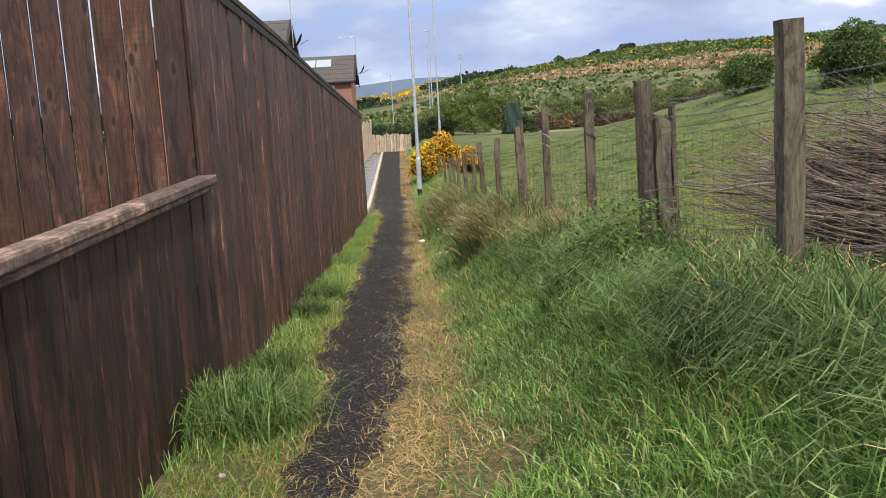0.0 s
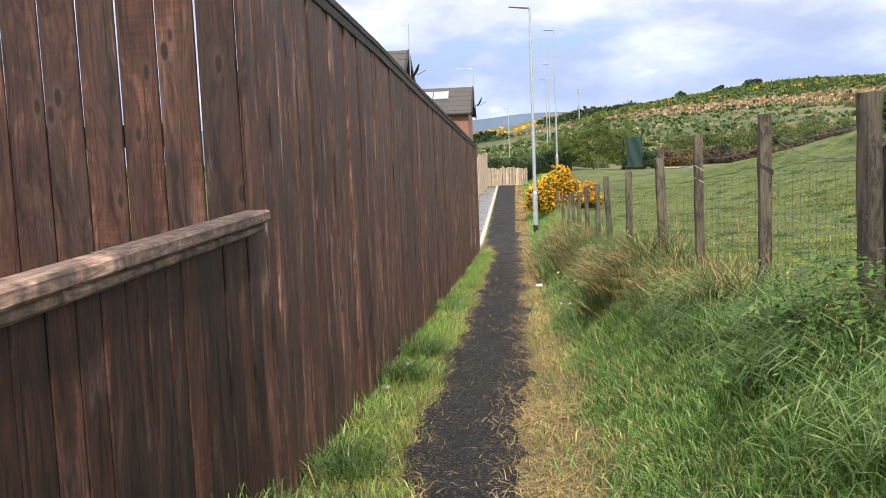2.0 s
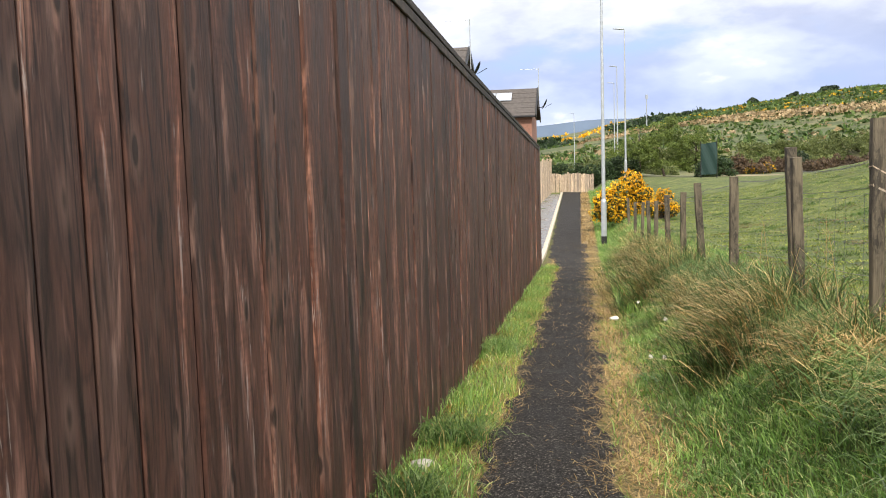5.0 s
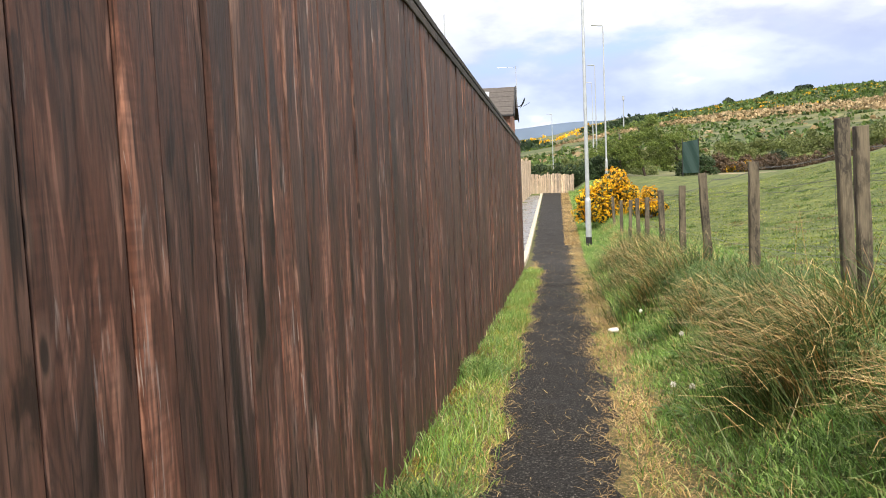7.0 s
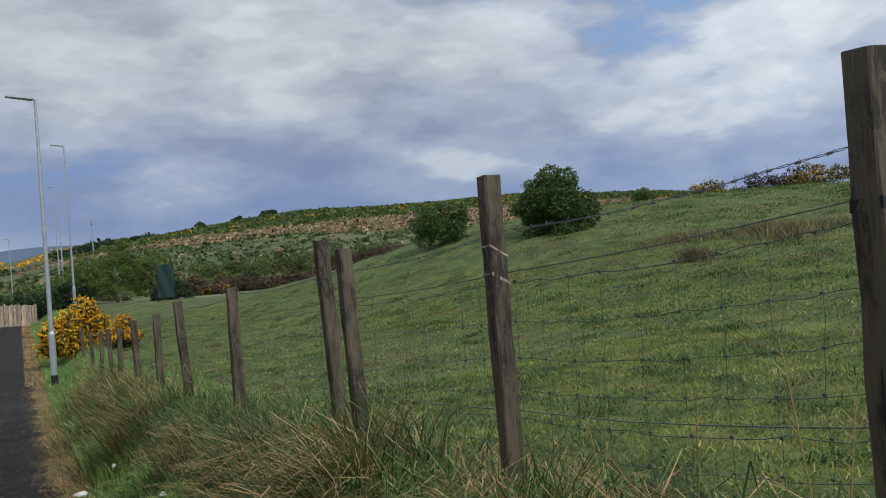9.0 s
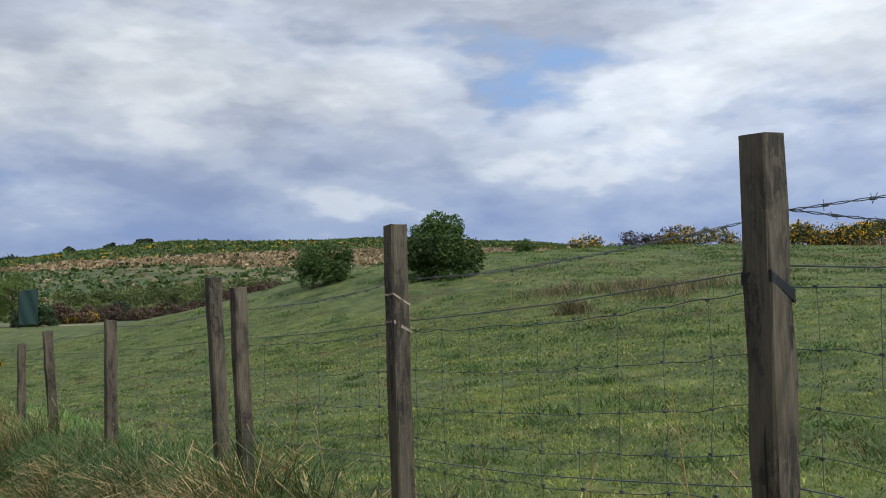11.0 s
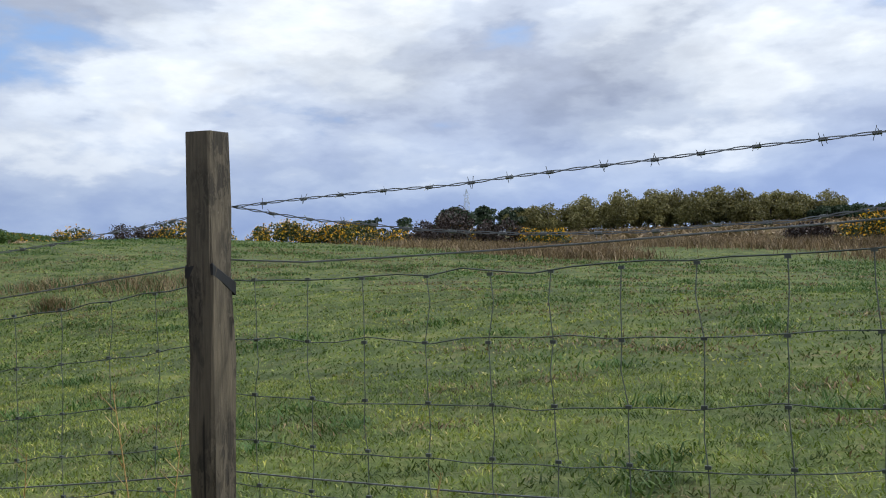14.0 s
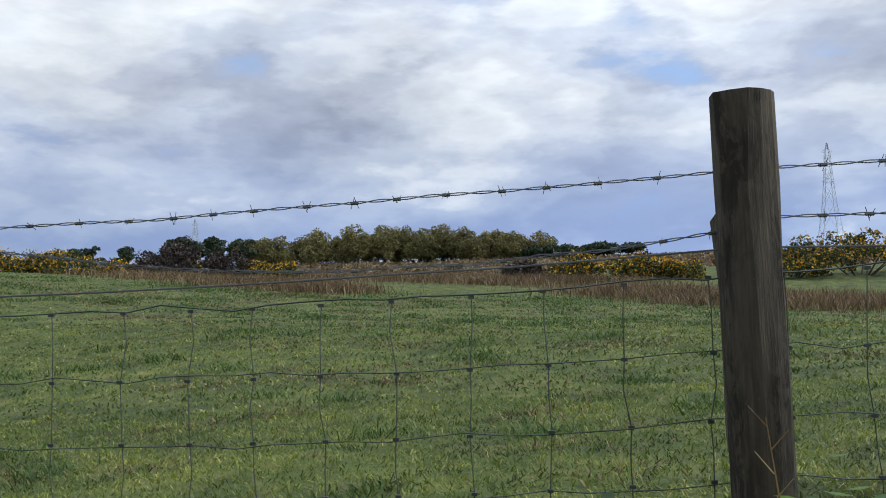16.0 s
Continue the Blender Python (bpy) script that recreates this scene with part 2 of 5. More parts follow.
    halo = ramp(nt, knot.outputs["Distance"], [(0.12, (1, 1, 1)), (0.28, (0, 0, 0))])
    col = mix(nt, maths(nt, "MULTIPLY", halo, 0.35), col, tuple(c * 1.2 for c in light))
    core = ramp(nt, knot.outputs["Distance"], [(0.10, (1, 1, 1)), (0.15, (0, 0, 0))])
    col = mix(nt, maths(nt, "MULTIPLY", core, 0.85), col, tuple(c * 0.45 for c in dark))
    nt.links.new(col, b.inputs["Base Color"])
    nt.links.new(ramp(nt, blotch, [(0.3, (0.55,) * 3), (0.7, (0.75,) * 3)]), b.inputs["Roughness"])
    b.inputs["Specular IOR Level"].default_value = 0.35
    bump(nt, b, maths(nt, "ADD", fine, maths(nt, "MULTIPLY", ring, 0.12)), 0.5, 0.003)
    return m


M_BOARD = board_wood("stained_board", (0.019, 0.0102, 0.008), (0.072, 0.0385, 0.029), (0.190, 0.115, 0.089), along=2.4, spread=1.3)
M_LOW = board_wood("dark_stained_board", (0.011, 0.0054, 0.0041), (0.034, 0.017, 0.0127), (0.078, 0.042, 0.031), along=1.25, weather=0.3, spread=1.2)
M_PANEL = board_wood("stained_panel_board", (0.020, 0.0102, 0.008), (0.047, 0.025, 0.0188), (0.095, 0.055, 0.041), spread=0.7, weather=0.15)
M_RAIL = wood("weathered_rail", (0.055, 0.036, 0.028), (0.125, 0.088, 0.070), (0.23, 0.175, 0.145), grain=(60, 9, 60), mottled=0.8)
M_CAP = wood("dark_capping", (0.012, 0.010, 0.010), (0.03, 0.024, 0.022), (0.06, 0.05, 0.045), grain=(34, 1.5, 34))
M_POST = post_wood("weathered_post", (0.030, 0.025, 0.019), (0.112, 0.096, 0.070), (0.21, 0.19, 0.148))
# same weathered timber, darkened: the round post's shaded side put into its colour
M_POSTD = post_wood("shade_toned_weathered_post", (0.024, 0.020, 0.015), (0.088, 0.075, 0.055), (0.175, 0.157, 0.12))
M_PALE = wood("pale_board", (0.24, 0.19, 0.13), (0.42, 0.35, 0.26), (0.56, 0.48, 0.38), mottled=0.3)
M_WIRE = plain("galvanised_wire", (0.17, 0.18, 0.18), 0.55, 0.5)
M_WIREN = plain("dull_wire", (0.10, 0.115, 0.105), 0.6, 0.3)
M_STEEL = plain("galvanised_steel", (0.46, 0.49, 0.51), 0.45, 0.6, 0.12)
M_BLACK = plain("black_plastic", (0.015, 0.015, 0.016), 0.5)
M_KERB = plain("concrete_kerb", (0.52, 0.46, 0.36), 0.85, 0, 0.2, 6)
M_BRICK = plain("red_brick", (0.26, 0.13, 0.095), 0.9, 0, 0.35, 14)
M_TILE = plain("roof_tile", (0.085, 0.074, 0.067), 0.8, 0, 0.3, 8)
M_GLASSY = plain("skylight_glass", (0.36, 0.40, 0.45), 0.12, 0, 0.05)
M_WHITE = plain("white_plastic", (0.75, 0.75, 0.73), 0.5, 0, 0.06)
M_GREENMESH = plain("green_mesh", (0.006, 0.032, 0.027), 0.7, 0, 0.25, 20)
M_TWIG = wood("dry_twig", (0.08, 0.060, 0.048), (0.19, 0.150, 0.122), (0.34, 0.285, 0.24), grain=(30, 30, 30), mottled=0.3)
M_BARK = wood("bark", (0.02, 0.016, 0.012), (0.06, 0.048, 0.036), (0.11, 0.09, 0.07), grain=(20, 20, 4))
M_STONE = plain("grey_stone", (0.36, 0.34, 0.30), 0.9, 0, 0.3, 20)

G_LUSH = leafy("lush_grass", [(0, (0.085, 0.18, 0.042)), (0.45, (0.205, 0.37, 0.092)), (0.85, (0.38, 0.56, 0.17)), (0.95, (0.58, 0.68, 0.32)), (1, (0.80, 0.72, 0.42))], rough=0.42, patch=1.6, patch_col=(0.6, 0.66, 0.58), trans=0.42)
G_DARK = leafy("tussock_grass", [(0, (0.060, 0.125, 0.034)), (0.6, (0.165, 0.275, 0.080)), (1, (0.36, 0.46, 0.19))], rough=0.42, patch=1.2, patch_col=(0.5, 0.55, 0.5), trans=0.4)
G_YELL = leafy("short_yellow_grass", [(0, (0.145, 0.238, 0.036)), (0.5, (0.290, 0.378, 0.066)), (1, (0.522, 0.476, 0.144))])
G_STRAW = leafy("straw", [(0, (0.24, 0.135, 0.055)), (0.5, (0.50, 0.33, 0.145)), (1, (0.76, 0.57, 0.30))], trans=0.1)
G_RUSH = leafy("rush_stems", [(0, (0.035, 0.075, 0.022)), (0.6, (0.085, 0.15, 0.045)), (0.9, (0.15, 0.19, 0.07)), (1, (0.34, 0.28, 0.15))], trans=0.15)
def turf(name, stops):
    """Grazed grass blades: patchy green with worn brown and lush dark spots about half a metre wide."""
    m, nt, b, vec = material(name, 0.55)
    col = ramp(nt, rand_of(nt, island=True), stops)
    pos = nt.nodes.new("ShaderNodeNewGeometry").outputs["Position"]
    spot = noise_tex(nt, pos, 2.6, 3, 0.55, 0.6)
    broad = noise_tex(nt, pos, 0.5, 3, 0.6, 0.4)
    worn = noise_tex(nt, scaled(nt, pos, 1.9, 1.9, 1.9), 1.0, 4, 0.65, 0.8)
    col = mix(nt, 1.0, col, ramp(nt, spot, [(0.36, (0.30, 0.38, 0.30)), (0.47, (0.85, 0.9, 0.85)), (0.56, (1.1, 1.08, 1.0)), (0.66, (1.5, 1.36, 1.15))]), "MULTIPLY")
    col = mix(nt, 1.0, col, ramp(nt, broad, [(0.36, (0.78, 0.86, 0.80)), (0.64, (1.2, 1.14, 1.0))]), "MULTIPLY")
    col = mix(nt, ramp(nt, worn, [(0.60, (0, 0, 0)), (0.67, (0.75, 0.75, 0.75))]), col, (0.21, 0.165, 0.075))
    nt.links.new(col, b.inputs["Base Color"])
    tr = nt.nodes.new("ShaderNodeBsdfTranslucent")
    nt.links.new(col, tr.inputs[0])
    ms = node(nt, "ShaderNodeMixShader", Fac=0.3)
    nt.links.new(b.outputs[0], ms.inputs[1])
    nt.links.new(tr.outputs[0], ms.inputs[2])
    nt.links.new(ms.outputs[0], nt.nodes["Material Output"].inputs[0])
    return m


G_FIELD = turf("field_grass", [(0, (0.110, 0.160, 0.028)), (0.4, (0.165, 0.218, 0.040)), (0.8, (0.235, 0.282, 0.058)), (0.95, (0.34, 0.36, 0.10)), (1, (0.50, 0.43, 0.22))])
G_MOSS = leafy("brown_moss", [(0, (0.08, 0.06, 0.012)), (0.5, (0.17, 0.11, 0.02)), (1, (0.26, 0.20, 0.05))], trans=0.1)
G_TUSS = leafy("field_tussock", [(0, (0.048, 0.105, 0.024)), (0.6, (0.095, 0.175, 0.042)), (1, (0.20, 0.27, 0.09))], patch=1.0, trans=0.3)
G_REED = leafy("dead_rushes", [(0, (0.111, 0.074, 0.044)), (0.5, (0.221, 0.150, 0.083)), (1, (0.364, 0.264, 0.154))], trans=0.1)
G_PALE = leafy("pale_bracken", [(0, (0.19, 0.135, 0.075)), (0.5, (0.36, 0.265, 0.155)), (1, (0.52, 0.40, 0.25))], patch=0.12, trans=0.1)
L_WILLOW = leafy("willow_leaf", [(0, (0.075, 0.105, 0.030)), (0.6, (0.140, 0.175, 0.055)), (1, (0.24, 0.27, 0.10))], patch=0.15)
L_RUSSET = leafy("russet_scrub", [(0, (0.045, 0.028, 0.018)), (0.6, (0.105, 0.066, 0.040)), (1, (0.19, 0.125, 0.075))], patch=0.3, trans=0.1)
L_HAW = leafy("hawthorn_leaf", [(0, (0.029, 0.060, 0.013)), (0.6, (0.070, 0.128, 0.026)), (1, (0.156, 0.225, 0.060))], patch=0.4)
L_TREE = leafy("spring_leaf", [(0, (0.070, 0.110, 0.024)), (0.6, (0.145, 0.205, 0.046)), (1, (0.25, 0.31, 0.085))], patch=0.3)
L_BUSH = leafy("dark_leaf", [(0, (0.012, 0.030, 0.012)), (0.6, (0.03, 0.06, 0.022)), (1, (0.06, 0.10, 0.035))], patch=0.3)
L_WOOD = leafy("wood_leaf", [(0, (0.115, 0.112, 0.044)), (0.6, (0.235, 0.215, 0.085)), (1, (0.36, 0.31, 0.13))], patch=0.08)
L_PINE = leafy("pine_needle", [(0, (0.017, 0.034, 0.018)), (0.6, (0.042, 0.070, 0.039)), (1, (0.077, 0.105, 0.052))], patch=0.2)
L_GORSE = leafy("gorse_green", [(0, (0.023, 0.039, 0.012)), (0.6, (0.058, 0.085, 0.026)), (1, (0.117, 0.130, 0.042))], patch=0.4)
L_BROWN = leafy("burnt_gorse", [(0, (0.018, 0.011, 0.010)), (0.6, (0.04, 0.022, 0.020)), (1, (0.075, 0.045, 0.035))], patch=0.4, trans=0)
F_GORSE = leafy("gorse_flower", [(0, (0.598, 0.299, 0.007)), (0.5, (0.862, 0.483, 0.014)), (1, (0.950, 0.667, 0.036))], patch=0.7, patch_col=(0.7, 0.6, 0.5))
L_DOCK = leafy("broad_leaf", [(0, (0.050, 0.118, 0.020)), (0.6, (0.098, 0.20, 0.034)), (1, (0.19, 0.30, 0.06))], patch=2)
F_WHITE = plain("white_petal", (0.72, 0.72, 0.66), 0.7)


def ground_material():
    m, nt, b, vec = material("grassland", 0.95)
    n1 = noise_tex(nt, vec, 0.35, 6, 0.6)
    n2 = noise_tex(nt, vec, 3.5, 6, 0.65)
    n3 = noise_tex(nt, vec, 26, 4, 0.6)
    near = ramp(nt, n2, [(0.30, (0.050, 0.078, 0.016)), (0.5, (0.085, 0.115, 0.026)), (0.62, (0.125, 0.142, 0.042)), (0.74, (0.20, 0.172, 0.088))])
    near = mix(nt, 0.55, near, mix(nt, 1.0, near, ramp(nt, n1, [(0.3, (0.6, 0.62, 0.55)), (0.7, (1.3, 1.25, 1.1))]), "MULTIPLY"))
    near = mix(nt, 0.8, near, mix(nt, 1.0, near, ramp(nt, noise_tex(nt, vec, 1.4, 5, 0.65), [(0.36, (0.5, 0.55, 0.5)), (0.5, (1, 1, 1)), (0.66, (1.45, 1.35, 1.2))]), "MULTIPLY"))
    sep = nt.nodes.new("ShaderNodeSeparateXYZ")
    nt.links.new(vec, sep.inputs[0])
    # moorland beyond the pasture: bracken, heather and scrub in drifts
    n4 = noise_tex(nt, scaled(nt, vec, 0.022, 0.05, 0.1), 1.0, 8, 0.7)
    n5 = noise_tex(nt, vec, 0.22, 8, 0.72)
    moor = ramp(nt, n4, [(0.34, (0.05, 0.072, 0.024)), (0.47, (0.085, 0.105, 0.036)), (0.55, (0.15, 0.145, 0.068)), (0.62, (0.11, 0.125, 0.042)), (0.72, (0.065, 0.085, 0.03))])
    moor = mix(nt, 1.0, moor, ramp(nt, n5, [(0.34, (0.4, 0.42, 0.4)), (0.5, (0.95, 0.95, 0.9)), (0.66, (1.35, 1.3, 1.1))]), "MULTIPLY")
    far = maths(nt, "MULTIPLY", maths(nt, "SUBTRACT", sep.outputs[1], 63.0), 0.09, True)
    far = maths(nt, "MAXIMUM", far, maths(nt, "MULTIPLY", maths(nt, "SUBTRACT", sep.outputs[0], 62.0), 0.05, True))
    col = mix(nt, far, near, moor)
    earth = maths(nt, "MULTIPLY", maths(nt, "SUBTRACT", 4.5, maths(nt, "ABSOLUTE", maths(nt, "SUBTRACT", sep.outputs[1], 70.0))), 0.35, True)
    earth = maths(nt, "MULTIPLY", earth, maths(nt, "MULTIPLY", maths(nt, "SUBTRACT", sep.outputs[0], 9.0), 0.4, True))
    col = mix(nt, maths(nt, "MULTIPLY", earth, ramp(nt, n5, [(0.42, (0, 0, 0)), (0.55, (1, 1, 1))])), col, (0.34, 0.25, 0.17))
    # bare earth and litter along the trodden strip
    strip = maths(nt, "MULTIPLY", maths(nt, "SUBTRACT", 0.95, maths(nt, "ABSOLUTE", maths(nt, "SUBTRACT", sep.outputs[0], 0.15))), 4.0, True)
    soil = ramp(nt, n3, [(0.3, (0.035, 0.026, 0.016)), (0.5, (0.12, 0.085, 0.038)), (0.68, (0.30, 0.20, 0.085))])
    col = mix(nt, maths(nt, "MULTIPLY", strip, 0.75), col, soil)
    nt.links.new(col, b.inputs["Base Color"])
    bump(nt, b, mix(nt, 0.5, n2, n3), 0.8, 0.05)
    return m


def asphalt_material(name, wet=0.0, grit=1.0):
    m, nt, b, vec = material(name, 0.75)
    n = noise_tex(nt, vec, 75, 3, 0.75)
    big = noise_tex(nt, vec, 2.2, 5, 0.6)
    col = ramp(nt, n, [(0.38, (0.005, 0.005, 0.005)), (0.54, (0.016, 0.0155, 0.015)), (0.62, (0.10, 0.095, 0.088)), (0.70, (0.30, 0.28, 0.25))])
    col = mix(nt, 1.0, col, ramp(nt, big, [(0.3, (0.6, 0.6, 0.6)), (0.7, (1.35, 1.3, 1.25))]), "MULTIPLY")
    if wet:
        col = mix(nt, 0.6, col, (0.26, 0.27, 0.28))
        nt.links.new(ramp(nt, big, [(0.35, (0.12,) * 3), (0.65, (0.5,) * 3)]), b.inputs["Roughness"])
    else:
        nt.links.new(ramp(nt, big, [(0.35, (0.7,) * 3), (0.65, (0.95,) * 3)]), b.inputs["Roughness"])
        b.inputs["Specular IOR Level"].default_value = 0.2
        bump(nt, b, n, 0.9 * grit, 0.006)
    nt.links.new(col, b.inputs["Base Color"])
    return m


M_GROUND = ground_material()
M_PATH = asphalt_material("gritty_asphalt")
M_ROAD = asphalt_material("wet_asphalt", wet=1.0)
# blue of distance haze painted as the hills' own colour
M_BLUE = plain("haze_blue_hill", (0.10, 0.14, 0.20), 1.0, 0, 0.1, 0.01, 0)


# ---- building blocks ----
def mesh_of(name, bm, mat):
    me = bpy.data.meshes.new(name)
    bm.to_mesh(me)
    bm.free()
    me.materials.append(mat)
    return me


def part(name, bm, mat, parent=None, label=""):
    ob = new(name, mesh_of(name, bm, mat))
    ob.parent = parent
    return tagged(ob, label) if label else ob


def thing(name, place, label, category, group="", kind=""):
    ob = new(name)
    ob.location = place
    return tagged(ob, label, category, group, kind)


def box(bm, x0, x1, y0, y1, z0, z1, bevel=0.0):
    m = Matrix.LocRotScale(((x0 + x1) / 2, (y0 + y1) / 2, (z0 + z1) / 2), None, (x1 - x0, y1 - y0, z1 - z0))
    g = bmesh.ops.create_cube(bm, size=1, matrix=m)
    if bevel:
        es = list({e for v in g["verts"] for e in v.link_edges})
        bmesh.ops.bevel(bm, geom=es, offset=bevel, segments=1, affect="EDGES")
    return bm


def tube(bm, pts, radii, sides=8, cap=True):
    pts = [Vector(p) for p in pts]
    rings = []
    for k, p in enumerate(pts):
        d = (pts[min(k + 1, len(pts) - 1)] - pts[max(k - 1, 0)]).normalized()
        a = d.cross(Vector((0.13, 0.31, 0.94) if abs(d.z) < 0.9 else (1, 0, 0))).normalized()
        c = d.cross(a)
        r = radii[k] if isinstance(radii, (list, tuple)) else radii
        rings.append([bm.verts.new(p + (a * math.cos(t) + c * math.sin(t)) * r) for t in (2 * math.pi * i / sides for i in range(sides))])
    for u, v in zip(rings, rings[1:]):
        for i in range(sides):
            bm.faces.new((u[i], u[(i + 1) % sides], v[(i + 1) % sides], v[i]))
    if cap:
        bm.faces.new(rings[0][::-1])
        bm.faces.new(rings[-1])
    return bm


def soup(name, verts, polys, mat, label="", category="", kind="stuff", parent=None):
    """One mesh from an (n, k, 3) array: k corners a face."""
    me = bpy.data.meshes.new(name)
    me.vertices.add(len(verts))
    me.vertices.foreach_set("co", verts.astype(np.float32).ravel())
    me.loops.add(polys.size)
    me.loops.foreach_set("vertex_index", polys.astype(np.int32).ravel())
    me.polygons.add(len(polys))
    me.polygons.foreach_set("loop_start", np.arange(0, polys.size, polys.shape[1], dtype=np.int32))
    me.update(calc_edges=True)
    me.materials.append(mat)
    ob = new(name, me)
    ob.parent = parent
    if category or label:
        tagged(ob, label, category, "", kind)
    return ob


RNG = np.random.default_rng(7)


def sstep(a, b, v):
    t = np.clip((v - a) / (b - a), 0, 1)
    return t * t * (3 - 2 * t)


def wave(x, y, f, seed=0.0):
    return (np.sin(f * x * 1.3 + seed) * np.cos(f * y * 1.1 - seed * 2) + 0.6 * np.sin(f * (2.3 * x + 1.7 * y) + seed * 3) + 0.4 * np.cos(f * (3.1 * y - 2.6 * x) + seed)) / 2


def hummock(x, y):
    """Trodden knolls of grazed turf, about a hand high."""
    a = wave(x + 0.4 * wave(x, y, 0.9, 3), y, 3.7, 9) * wave(x, y + 0.5 * wave(x, y, 1.1, 5), 2.3, 4)
    return 0.05 * a + 0.018 * wave(x, y, 8.5, 2)


# ---- the lie of the land ----
def path_z(y):
    return np.interp(y, [-30, 1.5, 8.5, 12, 19, 26, 30, 34, 62, 90, 400], [2.4, 0.27, -0.20, -0.43, -0.85, -1.24, -1.40, -1.36, -0.85, -0.6, -0.6])


def land(x, y):
    x, y = np.asarray(x, float), np.asarray(y, float)
    p = path_z(y) + 0.012 * wave(x, y, 2.1, 1.0)
    bank = p + 0.55 * sstep(0.62, 1.75, x - 0.4 * sstep(22, 28, y)) + 0.03 * wave(x, y, 1.7) * sstep(0.7, 1.2, x)
    level = 0.45 + 0.045 * (np.minimum(x, 90) - 2) + 0.06 * (np.clip(x, 90, 170) - 90) * (1 - 0.6 * sstep(120, 250, y))
    level = level + 1.6 * np.exp(-((x - 34) / 18) ** 2 - ((y - 44) / 16) ** 2) + 0.55 * np.exp(-((x - 20) / 7) ** 2 - ((y - 38) / 9) ** 2)
    level = level - 1.0 * sstep(26, -2, y) * sstep(8, 25, x) * (1 - sstep(32, 55, x))
    level = level + 0.035 * wave(x, y, 0.8, 2) + 0.03 * wave(x, y, 2.6, 5) + hummock(x, y)
    w = sstep(2.0, 16.0, x)
    z = bank * (1 - w) + level * w
    z = z + 0.45 * np.exp(-((x - 6.3) / 1.6) ** 2 - ((y - 58) / 3) ** 2)
    # the far corner of the pasture falls to a boggy dip
    dip = sstep(40, 58, y) * (1 - sstep(17, 24, x - 0.22 * (y - 55))) * sstep(3, 8, x) * (1 - sstep(112, 150, y))
    z = z * (1 - dip) + (-0.12 - 0.012 * (y - 58)) * dip
    rise = sstep(130, 330, y) * sstep(-60, 95, x) * (1 - 0.6 * sstep(205, 300, x)) * 15.5 + 1.2 * wave(x, y, 0.03, 4) * sstep(120, 250, y)
    z = z + rise + sstep(120, 300, y) * 1.0 + 13.5 * sstep(400, 540, y) * np.exp(-((x + 5) / 130) ** 2)
    z = z - sstep(85, 120, y) * (1 - sstep(120, 170, y)) * 1.0
    return z


def build_ground():
    def axis(stops):
        vals = [stops[0][0]]
        for (a, _), (b, n) in zip(stops, stops[1:]):
            vals += list(np.linspace(a, b, n + 1)[1:])
        return np.array(vals)
    xs = axis([(-1500, 0), (-200, 8), (-30, 12), (-1.0, 14), (3.5, 50), (11, 75), (24, 65), (60, 50), (200, 40), (1500, 14)])
    ys = axis([(-1500, 0), (-100, 8), (-10, 12), (20, 230), (60, 90), (150, 45), (450, 60), (2500, 14)])
    X, Y = np.meshgrid(xs, ys)
    Z = land(X, Y)
    v = np.stack([X, Y, Z], -1).reshape(-1, 3)
    n, k = len(xs), len(ys)
    i = (np.arange(k - 1)[:, None] * n + np.arange(n - 1)[None]).ravel()
    ob = soup("ground", v, np.stack([i, i + 1, i + n + 1, i + n], 1), M_GROUND, "rough green pasture and moorland", "ground", "structure")
    ob.data.polygons.foreach_set("use_smooth", np.ones(len(i), bool))


build_ground()


def strip(name, x0f, x1f, y0, y1, lift, mat, label, step=0.25, nx=6):
    ys = np.arange(y0, y1 + 0.01, step)
    t = np.linspace(0, 1, nx)
    X = x0f(ys)[:, None] * (1 - t) + x1f(ys)[:, None] * t
    Y = np.repeat(ys[:, None], nx, 1)
    Z = land(X, Y) + lift
    i = (np.arange(len(ys) - 1)[:, None] * nx + np.arange(nx - 1)[None]).ravel()
    return soup(name, np.stack([X, Y, Z], -1).reshape(-1, 3), np.stack([i, i + 1, i + nx + 1, i + nx], 1), mat, label, name, "structure")


def path_left(y):
    return np.interp(y, [-8, 4, 8, 26, 30, 62], [-0.05, -0.06, -0.24, -0.30, -0.62, -0.85]) + 0.035 * np.sin(y * 2.3) + 0.025 * np.sin(y * 5.9 + 1) + 0.02 * np.sin(y * 13.7)


def path_right(y):
    return np.interp(y, [-8, 4, 8, 12, 26, 62], [0.15, 0.17, 0.36, 0.42, 0.45, 0.25]) + 0.04 * np.sin(y * 1.9 + 2) + 0.03 * np.sin(y * 6.3) + 0.02 * np.sin(y * 15.1)


strip("path", path_left, path_right, -8, 62, 0.012, M_PATH, "narrow gritty black asphalt footpath", 0.08)
strip("road", lambda y: -7.0 + 0 * y, lambda y: -0.87 - 0.004 * (y - 30), 27, 60, 0.008, M_ROAD, "wet grey asphalt road beside the footpath", 0.5, 10)

# ---- kerb ----
def build_kerbs():
    base = thing("kerb", (0, 0, 0), "pale concrete kerb along the road edge", "kerb", "", "structure")
    bm = bmesh.new()
    box(bm, -0.065, 0.065, -0.45, 0.45, -0.12, 0.10, 0.015)
    me = mesh_of("kerb_stone", bm, M_KERB)
    y = 26.9
    while y < 60:
        ob = new("kerb_stone", me)
        ob.parent = base
        ob.location = (-0.78 - 0.004 * (y - 30), y, float(path_z(y)) + 0.02)
        ob.rotation_euler = (math.atan(float(path_z(y + 0.4) - path_z(y - 0.4)) / 0.8), 0, 0.004)
        y += 0.915


# ---- timber boundary fence ----
FX = -0.69


